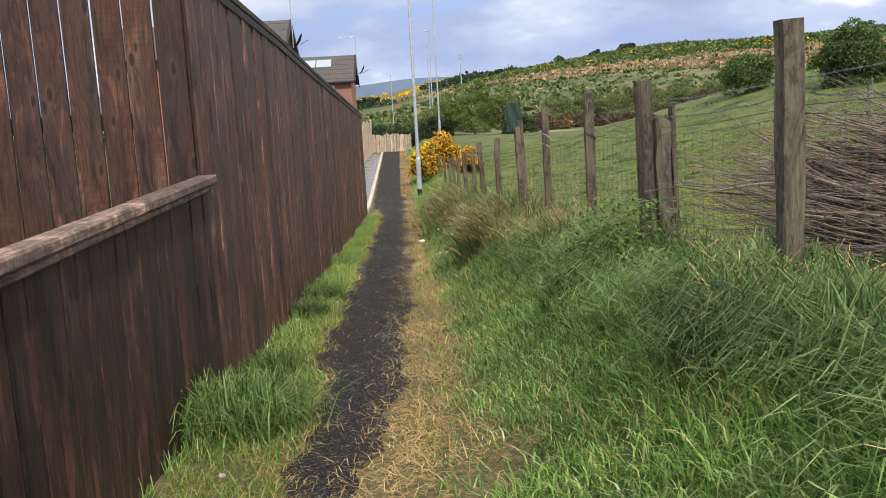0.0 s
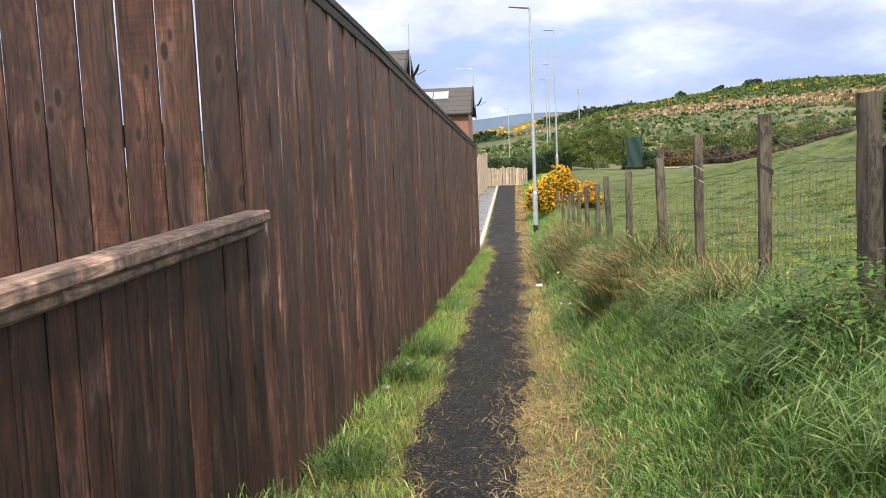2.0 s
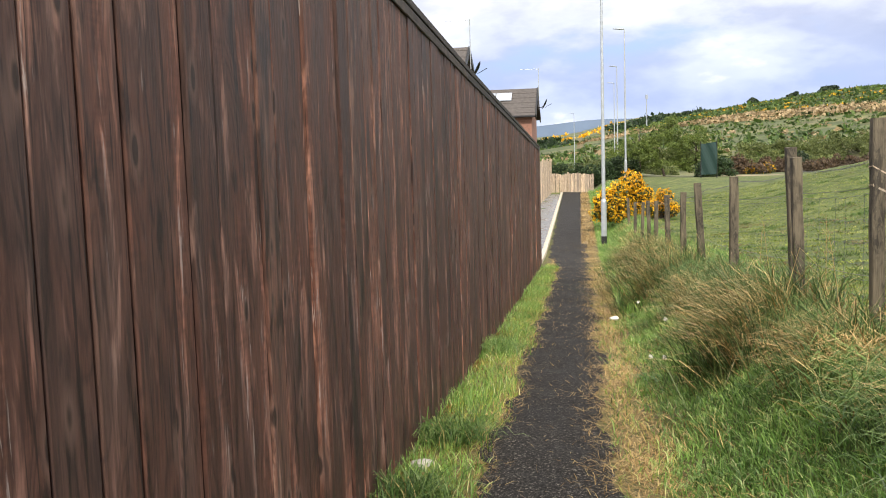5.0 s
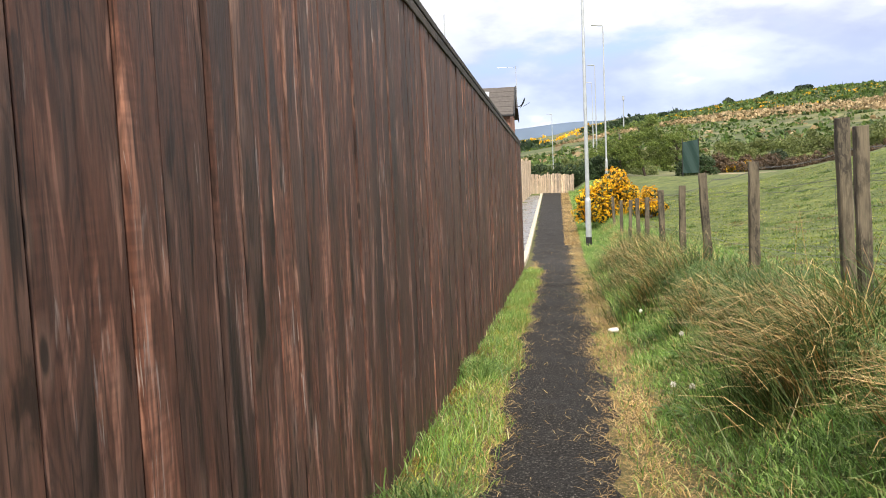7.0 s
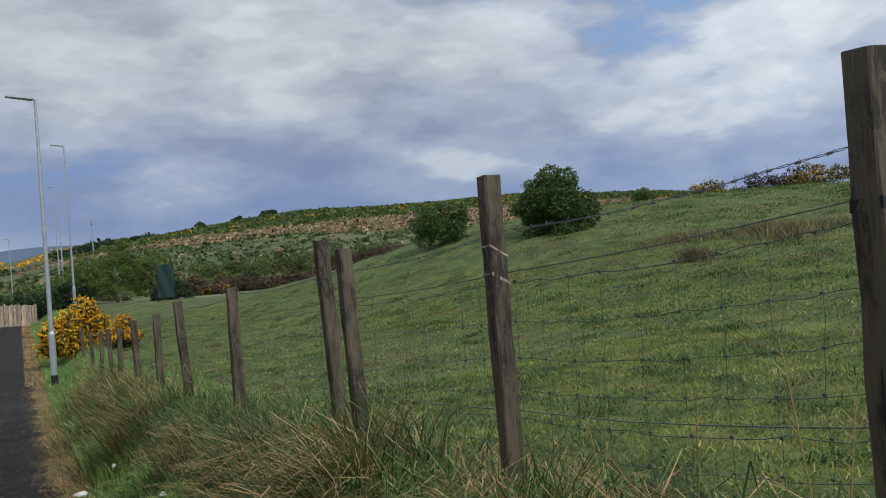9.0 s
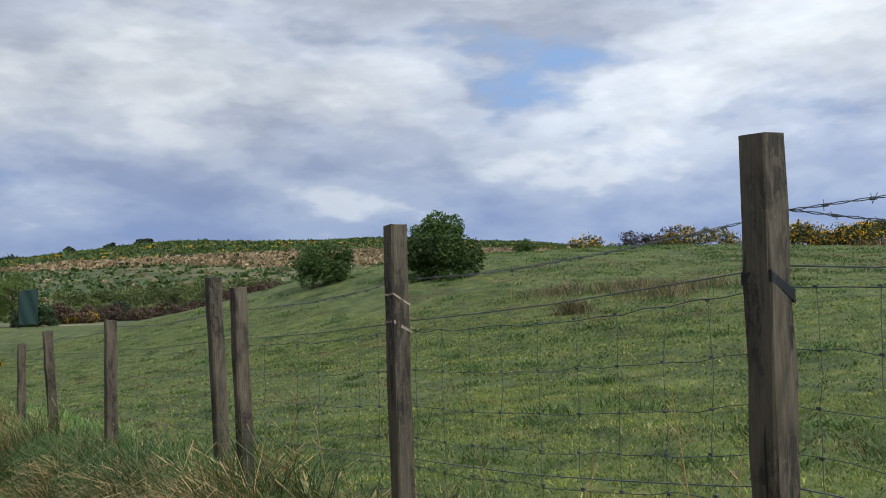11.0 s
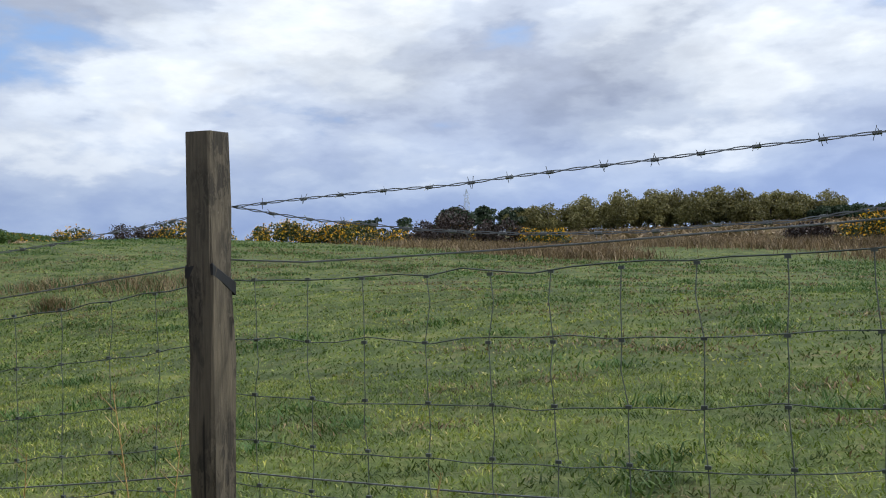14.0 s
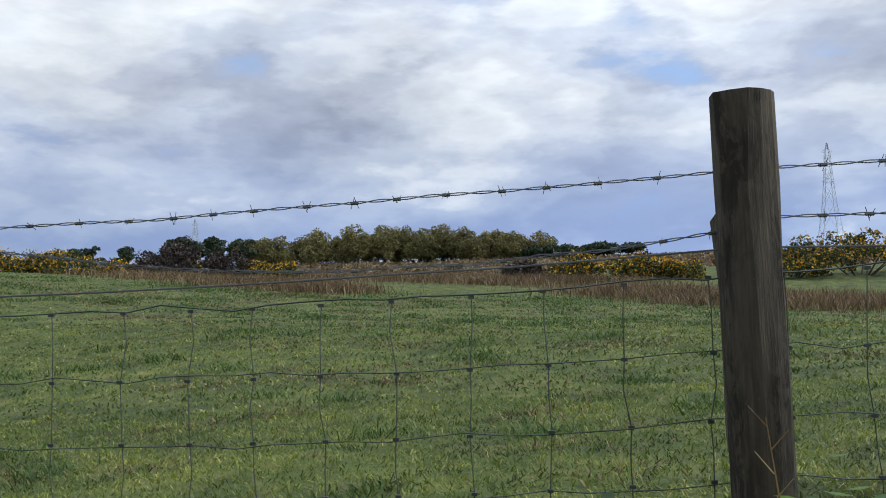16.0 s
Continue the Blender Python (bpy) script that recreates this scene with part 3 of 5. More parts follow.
def fence_top(y):
    return float(np.interp(y, [6.3, 9, 12, 26.2], [2.29, 2.23, 2.09, 1.55]))


def board_mesh(name, w, d, h, mat, cup=0.0):
    bm = bmesh.new()
    box(bm, -d / 2, d / 2, -w / 2, w / 2, 0, h, 0.004)
    return mesh_of(name, bm, mat)


def build_timber_fence():
    rng = random.Random(3)
    fence = thing("timber_fence", (FX, 6.35, -0.1), "tall dark brown stained vertical board fence with weathered boards", "fence")
    shapes = [(w, board_mesh("board", w, 0.022, 1.0, M_BOARD)) for w in (0.115, 0.135, 0.148, 0.16)]
    lap = board_mesh("backing_board", 0.09, 0.018, 1.0, M_BOARD)
    y = 6.34
    while y < 26.2:
        w, me = rng.choice(shapes)
        b = new("board", me)
        b.parent = fence
        z0, z1 = float(land(FX, y)) - 0.03 - rng.random() * 0.03, fence_top(y) - 0.02
        b.location = (rng.random() * 0.012, y + w / 2 - 6.35, z0 + 0.1)
        b.scale = (1, 1, z1 - z0)
        b.rotation_euler = (rng.gauss(0, 0.0008), 0, rng.gauss(0, 0.014))
        seam = 0.006 + rng.random() * 0.004
        back = new("backing_board", lap)
        back.parent = fence
        back.location = (-0.040, y + w + seam / 2 - 6.35, z0 + 0.1)
        back.scale = (1, 1, z1 - z0 - 0.02)
        y += w + seam
    # capping along the top, arris rails behind
    for name, dx0, dx1, dz0, dz1, mat in (("capping", -0.05, 0.035, -0.01, 0.035, M_CAP), ("capping_strip", 0.016, 0.03, -0.075, -0.014, M_CAP), ("arris_rail", -0.09, -0.03, -0.5, -0.42, M_BOARD), ("arris_rail", -0.09, -0.03, -1.6, -1.52, M_BOARD)):
        ya = 6.58 if name == "arris_rail" else 6.35
        while ya < 26.1:
            yb = min(ya + 3.3, 26.2)
            bm = bmesh.new()
            box(bm, dx0, dx1, 0, math.hypot(yb - ya, fence_top(yb) - fence_top(ya)) - 0.004, dz0, dz1, 0.004)
            ob = part(name, bm, mat, fence)
            ob.location = (0, ya - 6.35, fence_top(ya) + 0.1)
            ob.rotation_euler = (math.atan2(fence_top(yb) - fence_top(ya), yb - ya), 0, 0)
            ya = yb
    bm = bmesh.new()
    box(bm, -0.10, -0.02, 19.75, 19.85, -1.3, 1.62, 0.005)
    part("fence_post", bm, M_BOARD, fence)

    # low fence with a chunky top rail, running back along the path
    low = thing("low_fence", (FX, 6.35, -0.1), "low brown board fence with a thick weathered top rail", "fence")
    shapes = [(w, board_mesh("board", w, 0.022, 1.0, M_LOW)) for w in (0.115, 0.125, 0.14)]
    y = 6.34
    lap = board_mesh("backing_board", 0.08, 0.018, 1.0, M_LOW)
    while y > -4.0:
        w, me = rng.choice(shapes)
        b = new("board", me)
        b.parent = low
        z0, z1 = float(land(FX, y)) - 0.04, 1.115 - 0.016 * (6.35 - y)
        b.location = (rng.random() * 0.007, y - w / 2 - 6.35, z0 + 0.1)
        b.scale = (1, 1, z1 - z0)
        b.rotation_euler = (rng.gauss(0, 0.0015), 0, rng.gauss(0, 0.016))
        seam = 0.003 + rng.random() * 0.003
        back = new("backing_board", lap)
        back.parent = low
        back.location = (-0.038, y - w - seam / 2 - 6.35, z0 + 0.1)
        back.scale = (1, 1, z1 - z0 - 0.03)
        y -= w + seam
    tilt = math.atan(0.016)
    for name, dx0, dx1, dz0, dz1, ya, yb in (("top_rail", -0.03, 0.075, 0.0, 0.046, -1.30, 0.0), ("top_rail", -0.03, 0.072, 0.0, 0.044, -3.9, -1.304), ("top_rail", -0.03, 0.075, 0, 0.045, -10.3, -3.904), ("backing_rail", 0.014, 0.052, -0.036, -0.003, -10.3, 0.0)):
        bm = bmesh.new()
        box(bm, dx0, dx1, ya, yb, dz0, dz1, 0.008)
        ob = part(name, bm, M_RAIL, low, "weathered pale brown rail" if name == "top_rail" else "")
        ob.location = (0, 0, 1.138 + 0.1)
        ob.rotation_euler = (tilt, 0, 0)

    # panel that turns away behind the low fence
    side = thing("side_fence", (FX, 6.44, -0.1), "tall brown board panel with light showing between boards", "fence")
    x = -0.004
    k = 0
    while x > -2.6:
        w = 0.157 + 0.003 * rng.random() if k else 0.036
        bm = bmesh.new()
        box(bm, -w / 2, w / 2, -0.009, 0.009, 0, 2.5, 0.003)
        narrow = 0.0035 + 0.0025 * rng.random()
        for v in bm.verts:
            if v.co.z > 1.2:
                v.co.x -= math.copysign(narrow, v.co.x)
        b = part("board", bm, M_PANEL, side)
        b.location = (x - w / 2, -0.03 - 0.004 * rng.random(), 0.0)
        b.rotation_euler = (0, rng.gauss(0.0, 0.0008), 0)
        x -= w + 0.001 + 0.0015 * rng.random()
        k += 1
    bm = bmesh.new()
    box(bm, -2.6, -0.3, 0.0, 0.05, 1.55, 1.64, 0.004)
    part("back_rail", bm, M_PANEL, side)


# ---- field fence ----
def post_mesh(bm, w, d, z0, z1, rng, rough=0.004, chamfer=0.006, sides=4, split=0.0):
    n = 9
    rings = []
    for k in range(n):
        t = k / (n - 1)
        z = z0 + (z1 - z0) * t
        ring = []
        for i in range(sides * (2 if sides == 4 else 1)):
            if sides == 4:
                c = ((-1, -1), (1, -1), (1, 1), (-1, 1))[i // 2]
                nx = ((1, 0), (0, 1), (-1, 0), (0, -1))[i // 2] if i % 2 else ((0, 1), (-1, 0), (0, -1), (1, 0))[i // 2]
                px, py = c[0] * w / 2 + nx[0] * chamfer, c[1] * d / 2 + nx[1] * chamfer
            else:
                a = 2 * math.pi * i / sides
                rr = 1 + 0.04 * math.sin(3 * a) + 0.02 * math.sin(5 * a + 3 * t) - 0.07 * t
                px, py = w / 2 * rr * math.cos(a), d / 2 * rr * math.sin(a)
            zz = z
            if k == n - 1:
                zz += split * (rng.random() - 0.6)
            ring.append(bm.verts.new((px + rng.gauss(0, rough), py + rng.gauss(0, rough), zz)))
        rings.append(ring)
    m = len(rings[0])
    for u, v in zip(rings, rings[1:]):
        for i in range(m):
            bm.faces.new((u[i], u[(i + 1) % m], v[(i + 1) % m], v[i]))
    bm.faces.new(rings[-1])
    bm.faces.new(rings[0][::-1])
    return bm


# y, x, top, width, kind, lean toward +y, lean toward +x
POSTS = [(-3.2, 1.97, 2.2, 0.09, "square", 0, 0), (-1.2, 1.95, 2.05, 0.085, "square", 0, 0), (1.0, 1.98, 1.95, 0.09, "square", 0, 0), (3.0, 1.96, 1.83, 0.085, "square", 0, 0),
         (5.00, 1.95, 1.73, 0.088, "square", 0.0, -0.01), (7.075, 1.95, 1.57, 0.122, "round", 0.018, -0.02), (8.93, 1.97, 1.55, 0.078, "square", 0, 0), (10.44, 1.855, 1.45, 0.068, "square", 0.0, -0.01),
         (11.78, 1.77, 1.25, 0.068, "square", 0.0, -0.035), (12.53, 1.915, 1.32, 0.074, "square", 0.0, -0.045), (14.82, 1.82, 1.05, 0.085, "square", 0, 0.0),
         (17.2, 1.82, 0.92, 0.085, "square", 0, -0.06), (19.3, 1.81, 0.72, 0.085, "square", 0, 0), (21.7, 1.81, 0.58, 0.09, "square", 0, -0.02), (24.3, 1.80, 0.35, 0.085, "square", 0, 0.02), (26.0, 1.8, 0.27, 0.08, "square", 0, -0.03),
         (28.3, 1.79, 0.12, 0.08, "square", 0, 0.03), (31.0, 1.78, 0.0, 0.085, "square", 0, 0), (34.0, 1.77, -0.02, 0.085, "square", 0, -0.04)]


def build_field_fence():
    rng = random.Random(11)
    for k, (y, x, top, w, kind, ly, lx) in enumerate(POSTS):
        g = float(land(x, y))
        ob = thing("fence_post", (x, y, g), "weathered grey-brown %s timber fence post" % kind, "fence post", "field fence posts")
        bm = bmesh.new()
        post_mesh(bm, w, w, -0.25, top - g, rng, 0.0025, 0.006, 12 if kind == "round" else 4, 0.002 if kind == "round" else 0.008)
        part("post", bm, M_POSTD if kind == "round" else M_POST, ob)
        ob.rotation_euler = (-ly, lx, rng.gauss(0, 0.03))


def polyline(a, b, n, sag, rng, wob=0.0):
    a, b = Vector(a), Vector(b)
    pts = []
    for k in range(n + 1):
        t = k / n
        p = a.lerp(b, t)
        p.z -= sag * 4 * t * (1 - t)
        if 0 < k < n:
            p += Vector((rng.gauss(0, wob * 0.4), 0, rng.gauss(0, wob)))
        pts.append(p)
    return pts


def barbed_strand(rng, pts):
    """Two twisted wires with four-point barbs along a polyline."""
    bm = bmesh.new()
    dense, gone = [], 0.0
    for a, b in zip(pts, pts[1:]):
        n = max(1, int((b - a).length / 0.012))
        dense += [a.lerp(b, i / n) for i in range(n)]
    for phase in (0, math.pi):
        tw = []
        for k, p in enumerate(dense):
            ang = phase + k * 0.75
            tw.append(p + Vector((math.cos(ang), 0, math.sin(ang))) * 0.0024)
        tube(bm, tw, 0.0014, 3, False)
    k = 4
    while k < len(dense) - 2:
        p = dense[k]
        d = (dense[k + 1] - p).normalized()
        tube(bm, [p - d * 0.008, p + d * 0.008], 0.0042, 5)
        for s in (-1, 1):
            ang = rng.random() * 6.28
            v = Vector((math.cos(ang), 0.25 * s, math.sin(ang))).normalized() * 0.014
            q = p + d * 0.004 * s
            tube(bm, [q - v, q + v], [0.0008, 0.0008], 3, False)
        k += rng.randint(7, 9)
    return bm


ROWS_DOWN = (0.0, 0.147, 0.28, 0.395, 0.50, 0.60, 0.68, 0.75)
WX = 2.02


def mesh_top(y):
    return float(np.interp(y, [-3.2, 5, 7.1, 8.0, 8.93, 10.44, 12.5, 14.8, 34], [1.75, 1.36, 1.235, 1.215, 1.19, 1.06, 0.93, 0.78, -0.2]))


def barb_z(y):
    return float(np.interp(y, [-3.2, 5.0, 7.09, 8.93, 10.44, 12.53, 14.82, 17.2, 19.3, 21.7, 24.3, 34], [1.95, 1.50, 1.44, 1.37, 1.25, 1.13, 1.0, 0.84, 0.64, 0.50, 0.28, -0.1]))


def wire_x(y):
    return float(np.interp(y, [5, 9, 10.4, 12.5, 15, 34], [2.0, 2.03, 1.90, 1.93, 1.87, 1.82]))


def build_wires():
    rng = random.Random(5)
    ys = [p[0] for p in POSTS if p[0] != 11.78]
    net = thing("wire_netting", (0, 0, 0), "sagging galvanised stock netting stapled to the posts", "wire fence")
    for r, down in enumerate(ROWS_DOWN):
        bm = bmesh.new()
        pts = []
        for a, b in zip(ys, ys[1:]):
            n = max(6, int((b - a) / 0.08))
            pts += polyline((wire_x(a), a, mesh_top(a) - down), (wire_x(b), b, mesh_top(b) - down), n, 0.015 + 0.02 * rng.random(), rng, 0.0045)[:-1]
        tube(bm, pts, 0.0013 if r else 0.0017, 4, False)
        part("line_wire", bm, M_WIREN, net)
    kinds = []
    for k in range(8):
        bm = bmesh.new()
        pts = []
        for i, down in enumerate(ROWS_DOWN):
            off = rng.gauss(0, 0.004)
            pts.append(Vector((0.003, off, -down)))
            if i < len(ROWS_DOWN) - 1:
                pts.append(Vector((0.003 + rng.gauss(0, 0.002), off + rng.gauss(0, 0.0035), -down - 0.06)))
        tube(bm, pts, 0.0012, 4, False)
        for p in pts[::2]:
            box(bm, p.x - 0.004, p.x + 0.003, p.y - 0.006, p.y + 0.006, p.z - 0.0035, p.z + 0.0035)
        kinds.append(mesh_of("stay_wire", bm, M_WIREN))
    y = -3.1
    while y < 13.2:
        a = max(q for q in ys if q <= y)
        b = min(q for q in ys if q > y)
        t = (y - a) / (b - a)
        ob = new("stay_wire", rng.choice(kinds))
        ob.parent = net
        ob.location = (wire_x(y), y, mesh_top(y) - 0.025 * 4 * t * (1 - t))
        ob.scale = (1, rng.choice((-1, 1)), 1)
        y += 0.156 + rng.gauss(0, 0.006) + (rng.random() * 0.3 if y > 10.4 else 0)
    # strained plain wires
    for top, low, sag in ((0.035, 0, 0.012), (-0.475, 0, 0.02)):
        bm = bmesh.new()
        pts = []
        for a, b in zip(ys, ys[1:]):
            lift = 0.05 if top > 0 and 6 < a < 9 else top
            pts += polyline((wire_x(a) + 0.006, a, mesh_top(a) + lift), (wire_x(b) + 0.006, b, mesh_top(b) + top), 8, sag, rng, 0.001)[:-1]
        tube(bm, pts, 0.0022, 5, False)
        tagged(part("straining_wire", bm, M_WIRE, None), "taut plain galvanised wire along the field fence", "wire")
    for a, b in zip(ys, ys[1:]):
        if a > 25:
            continue
        xa, xb = wire_x(a) + 0.008, wire_x(b) + 0.008
        pts = polyline((xa, a, barb_z(a)), (xb, b, barb_z(b)), 12, 0.006 if a < 8 else 0.03, rng, 0.0015)
        tagged(part("barbed_wire", barbed_strand(rng, pts), M_WIRE, None), "twisted galvanised barbed wire strand between posts", "barbed wire", "barbed wire strands")
    # slack second strand
    for a, b, za, zb, sag in ((5.0, 7.09, 1.46, 1.345, 0.03), (7.09, 8.93, 1.325, 1.375, 0.085), (2.99, 5.0, 1.55, 1.44, 0.06)):
        pts = polyline((wire_x(a) + 0.02, a, za), (wire_x(b) + 0.02, b, zb), 14, sag, rng, 0.002)
        tagged(part("barbed_wire", barbed_strand(rng, pts), M_WIRE, None), "slack galvanised barbed wire strand hanging between posts", "barbed wire", "barbed wire strands")
    # loose coil of barbed wire tied by the square post
    c = Vector((2.1, 4.72, 1.42))
    pts = [c + Vector((0.01 * k / 4, -0.05 * math.cos(k * 0.6) - 0.01 * k, 0.07 * math.sin(k * 0.6) - 0.004 * k)) for k in range(14)]
    tagged(part("wire_loop", barbed_strand(rng, pts), M_WIRE, None), "loose loop of barbed wire tied to the strand", "barbed wire")


def build_post_extras():
    rng = random.Random(8)
    # split stump beside the round post
    g = float(land(2.08, 7.04))
    ob = thing("split_post", (2.05, 7.055, g), "short split and weathered old timber post against a newer post", "fence post")
    bm = bmesh.new()
    post_mesh(bm, 0.10, 0.11, -0.25, 1.36 - g, rng, 0.005, 0.02, 4, 0.10)
    part("post", bm, M_POST, ob)
    bm = bmesh.new()
    post_mesh(bm, 0.03, 0.06, -0.2, 1.40 - g, rng, 0.003, 0.008, 4, 0.05)
    part("splinter", bm, M_POST, ob).location = (0.07, -0.01, 0)
    ob.rotation_euler = (-0.02, -0.02, 0.1)
    # black slanting band round the square post, and tied twine on the next
    for y, x, z, w, mat, lab, nm in ((8.93, 1.973, 1.175, 0.0795, M_BLACK, "black slanting band round a fence post", "strap"), (10.44, 1.845, 1.17, 0.070, M_PALE, "frayed pale twine wound round a fence post", "twine"), (10.44, 1.847, 1.07, 0.070, M_PALE, "frayed pale twine wound round a fence post", "twine")):
        bm = bmesh.new()
        h = 0.030 if nm == "strap" else 0.009
        tilt = -0.55
        rings = []
        for out, dz in ((0.001, 0), (h * 0.09, 0.002), (h * 0.09, h - 0.002), (0.001, h)):
            ring = []
            for sx, sy in ((-1, -1), (0, -1), (1, -1), (1, 0), (1, 1), (0, 1), (-1, 1), (-1, 0)):
                px, py = sx * (w / 2 + out), sy * (w / 2 + out)
                ring.append(bm.verts.new((px, py, dz + tilt * px + 0.1 * tilt * py + rng.gauss(0, 0.003))))
            rings.append(ring)
        for u, v in zip(rings, rings[1:]):
            for i in range(8):
                bm.faces.new((u[i], u[(i + 1) % 8], v[(i + 1) % 8], v[i]))
        ob = part(nm, bm, mat)
        tagged(ob, lab, nm)
        ob.location = (x, y, z)


# ---- plants ----
def blades(name, x, y, length, width, mat, label, category, lean=(0, 0), leansd=0.35, curl=0.5, z=None, parent=None, root=0.0, arch=0.0):
    """Bent blades of three faces each."""
    n = len(x)
    z = land(x, y) if z is None else z
    ang = RNG.uniform(0, 2 * np.pi, n)
    side = np.stack([np.cos(ang), np.sin(ang), np.zeros(n)], 1)
    d = np.stack([lean[0] + RNG.normal(0, leansd, n), lean[1] + RNG.normal(0, leansd, n), np.zeros(n)], 1)
    up = np.array([0, 0, 1.0])
    L = (length * RNG.uniform(0.55, 1.25, n))[:, None]
    W = (width * RNG.uniform(0.6, 1.3, n))[:, None]
    p0 = np.stack([x, y, z - root], 1)
    dirn = up + d
    dirn /= np.linalg.norm(dirn, axis=1, keepdims=True)
    p1 = p0 + dirn * L * 0.55
    d2 = up * (1 - curl) + d * (1 + 1.6 * curl)
    d2 /= np.linalg.norm(d2, axis=1, keepdims=True) + 1e-6
    if arch:
        p1 = p0 + dirn * L * 0.42
        d2 = up * 0.35 + d * 1.6
        d2 /= np.linalg.norm(d2, axis=1, keepdims=True) + 1e-6
        p2 = p1 + d2 * L * 0.3
        d3 = up * -arch + d * 1.6
        d3 /= np.linalg.norm(d3, axis=1, keepdims=True) + 1e-6
        p3 = p2 + d3 * L * 0.32
        v = np.stack([p0 - side * W, p0 + side * W, p1 - side * W, p1 + side * W, p2 - side * W * 0.75, p2 + side * W * 0.75, p3], 1).reshape(-1, 3)
        i = np.arange(n)[:, None] * 7
        f = np.concatenate([i + [0, 1, 2], i + [1, 3, 2], i + [2, 3, 4], i + [3, 5, 4], i + [4, 5, 6]], 0)
        return soup(name, v, f, mat, label, category, "stuff", parent)
    p2 = p1 + d2 * L * 0.5
    v = np.stack([p0 - side * W, p0 + side * W, p1 - side * W * 0.8, p1 + side * W * 0.8, p2], 1).reshape(-1, 3)
    i = np.arange(n)[:, None] * 5
    f = np.concatenate([i + [0, 1, 2], i + [1, 3, 2], i + [2, 3, 4]], 0)
    return soup(name, v, f, mat, label, category, "stuff", parent)


def scatter(n, x0, x1, y0, y1, dens=None):
    x, y = RNG.uniform(x0, x1, n), RNG.uniform(y0, y1, n)
    if dens is not None:
        keep = RNG.uniform(0, 1, n) < dens(x, y)
        x, y = x[keep], y[keep]
    return x, y


def leaf_cloud(blobs, n, size, squash=0.8, rough=0.25, shell=0.55):
    """Leaf clumps (bent quads) filling a set of (x, y, z, r) blobs unevenly."""
    blobs = np.asarray(blobs, float)
    w = blobs[:, 3] ** 2
    k = RNG.choice(len(blobs), n, p=w / w.sum())
    d = RNG.normal(size=(n, 3))
    d /= np.linalg.norm(d, axis=1, keepdims=True)
    r = blobs[k, 3] * (shell + (1 - shell) * RNG.uniform(0, 1, n) ** 0.6) * (1 + rough * np.sin(d[:, 0] * 7 + k) * np.cos(d[:, 2] * 6 + d[:, 1] * 5 + k * 2))
    c = blobs[k, :3] + d * r[:, None] * [1, 1, squash]
    a = RNG.normal(size=(n, 3))
    a /= np.linalg.norm(a, axis=1, keepdims=True)
    b = np.cross(a, RNG.normal(size=(n, 3)))
    b /= np.linalg.norm(b, axis=1, keepdims=True)
    s = (size * RNG.uniform(0.5, 1.4, n))[:, None]
    v = np.stack([c - a * s, c + b * s * 0.5, c + a * s, c - b * s * 0.5], 1).reshape(-1, 3)
    return v, np.arange(4 * n).reshape(n, 4)


def limbs(bm, base, top, r0, count, spread, rng):
    base, top = Vector(base), Vector(top)
    mid = base.lerp(top, 0.5) + Vector((rng.gauss(0, 0.05), rng.gauss(0, 0.05), 0)) * (top - base).length
    top = base.lerp(top, 0.85)
    tube(bm, [base, mid, top], [r0, r0 * 0.7, r0 * 0.25], 7)
    for k in range(count):
        t = 0.25 + 0.65 * rng.random()
        s = base.lerp(mid, t * 2) if t < 0.5 else mid.lerp(top, t * 2 - 1)
        a = rng.random() * 6.28
        e = s + Vector((math.cos(a), math.sin(a), 0.7 + 0.6 * rng.random())) * spread * (0.6 + 0.5 * rng.random())
        tube(bm, [s, s.lerp(e, 0.5) + Vector((0, 0, 0.08 * spread)), e], [r0 * 0.4, r0 * 0.25, r0 * 0.08], 5)


def shrub(name, place, blobs, n, size, mat, label, category, rng, flowers=None, stems=7, group="", squash=0.8, trunk=None, bark=None):
    """Blobs are relative to place: x, y, z, r."""
    ob = thing(name, place, label, category, group)
    hi = max(b[2] for b in blobs)
    bm = bmesh.new()
    if trunk:
        limbs(bm, (0, 0, -0.2), (0, 0, hi), trunk, stems, hi * 0.2, rng)
    else:
        for b in blobs[:stems]:
            tube(bm, [(b[0] * 0.15, b[1] * 0.15, -0.15), (b[0] * 0.6, b[1] * 0.6, b[2] * 0.55), (b[0], b[1], b[2] + b[3] * 0.3)], [0.05, 0.03, 0.008], 5)
    part("trunk" if trunk else "branchwork", bm, bark or M_BARK, ob)
    v, f = leaf_cloud(blobs, n, size, squash)
    soup("crown", v, f, mat, parent=ob)
    if flowers:
        m, count, fs = flowers
        v, f = leaf_cloud([(b[0], b[1], b[2] + 0.04, b[3] * 1.03) for b in blobs], count, fs, squash, 0.3, 0.9)
        tagged(soup("bloom", v, f, m, parent=ob), kind="stuff")
    return ob


def lump(rng, n, rx, ry, h, r0, r1):
    out = []
    for k in range(n):
        a, d = rng.random() * 6.28, math.sqrt(rng.random())
        z = h * (0.25 + 0.75 * rng.random()) * (1 - 0.45 * d * d)
        out.append((math.cos(a) * rx * d, math.sin(a) * ry * d, z, r0 + (r1 - r0) * rng.random()))
    return out


def at_land(x, y, dz=0.0):
    return (x, y, float(land(x, y)) + dz)


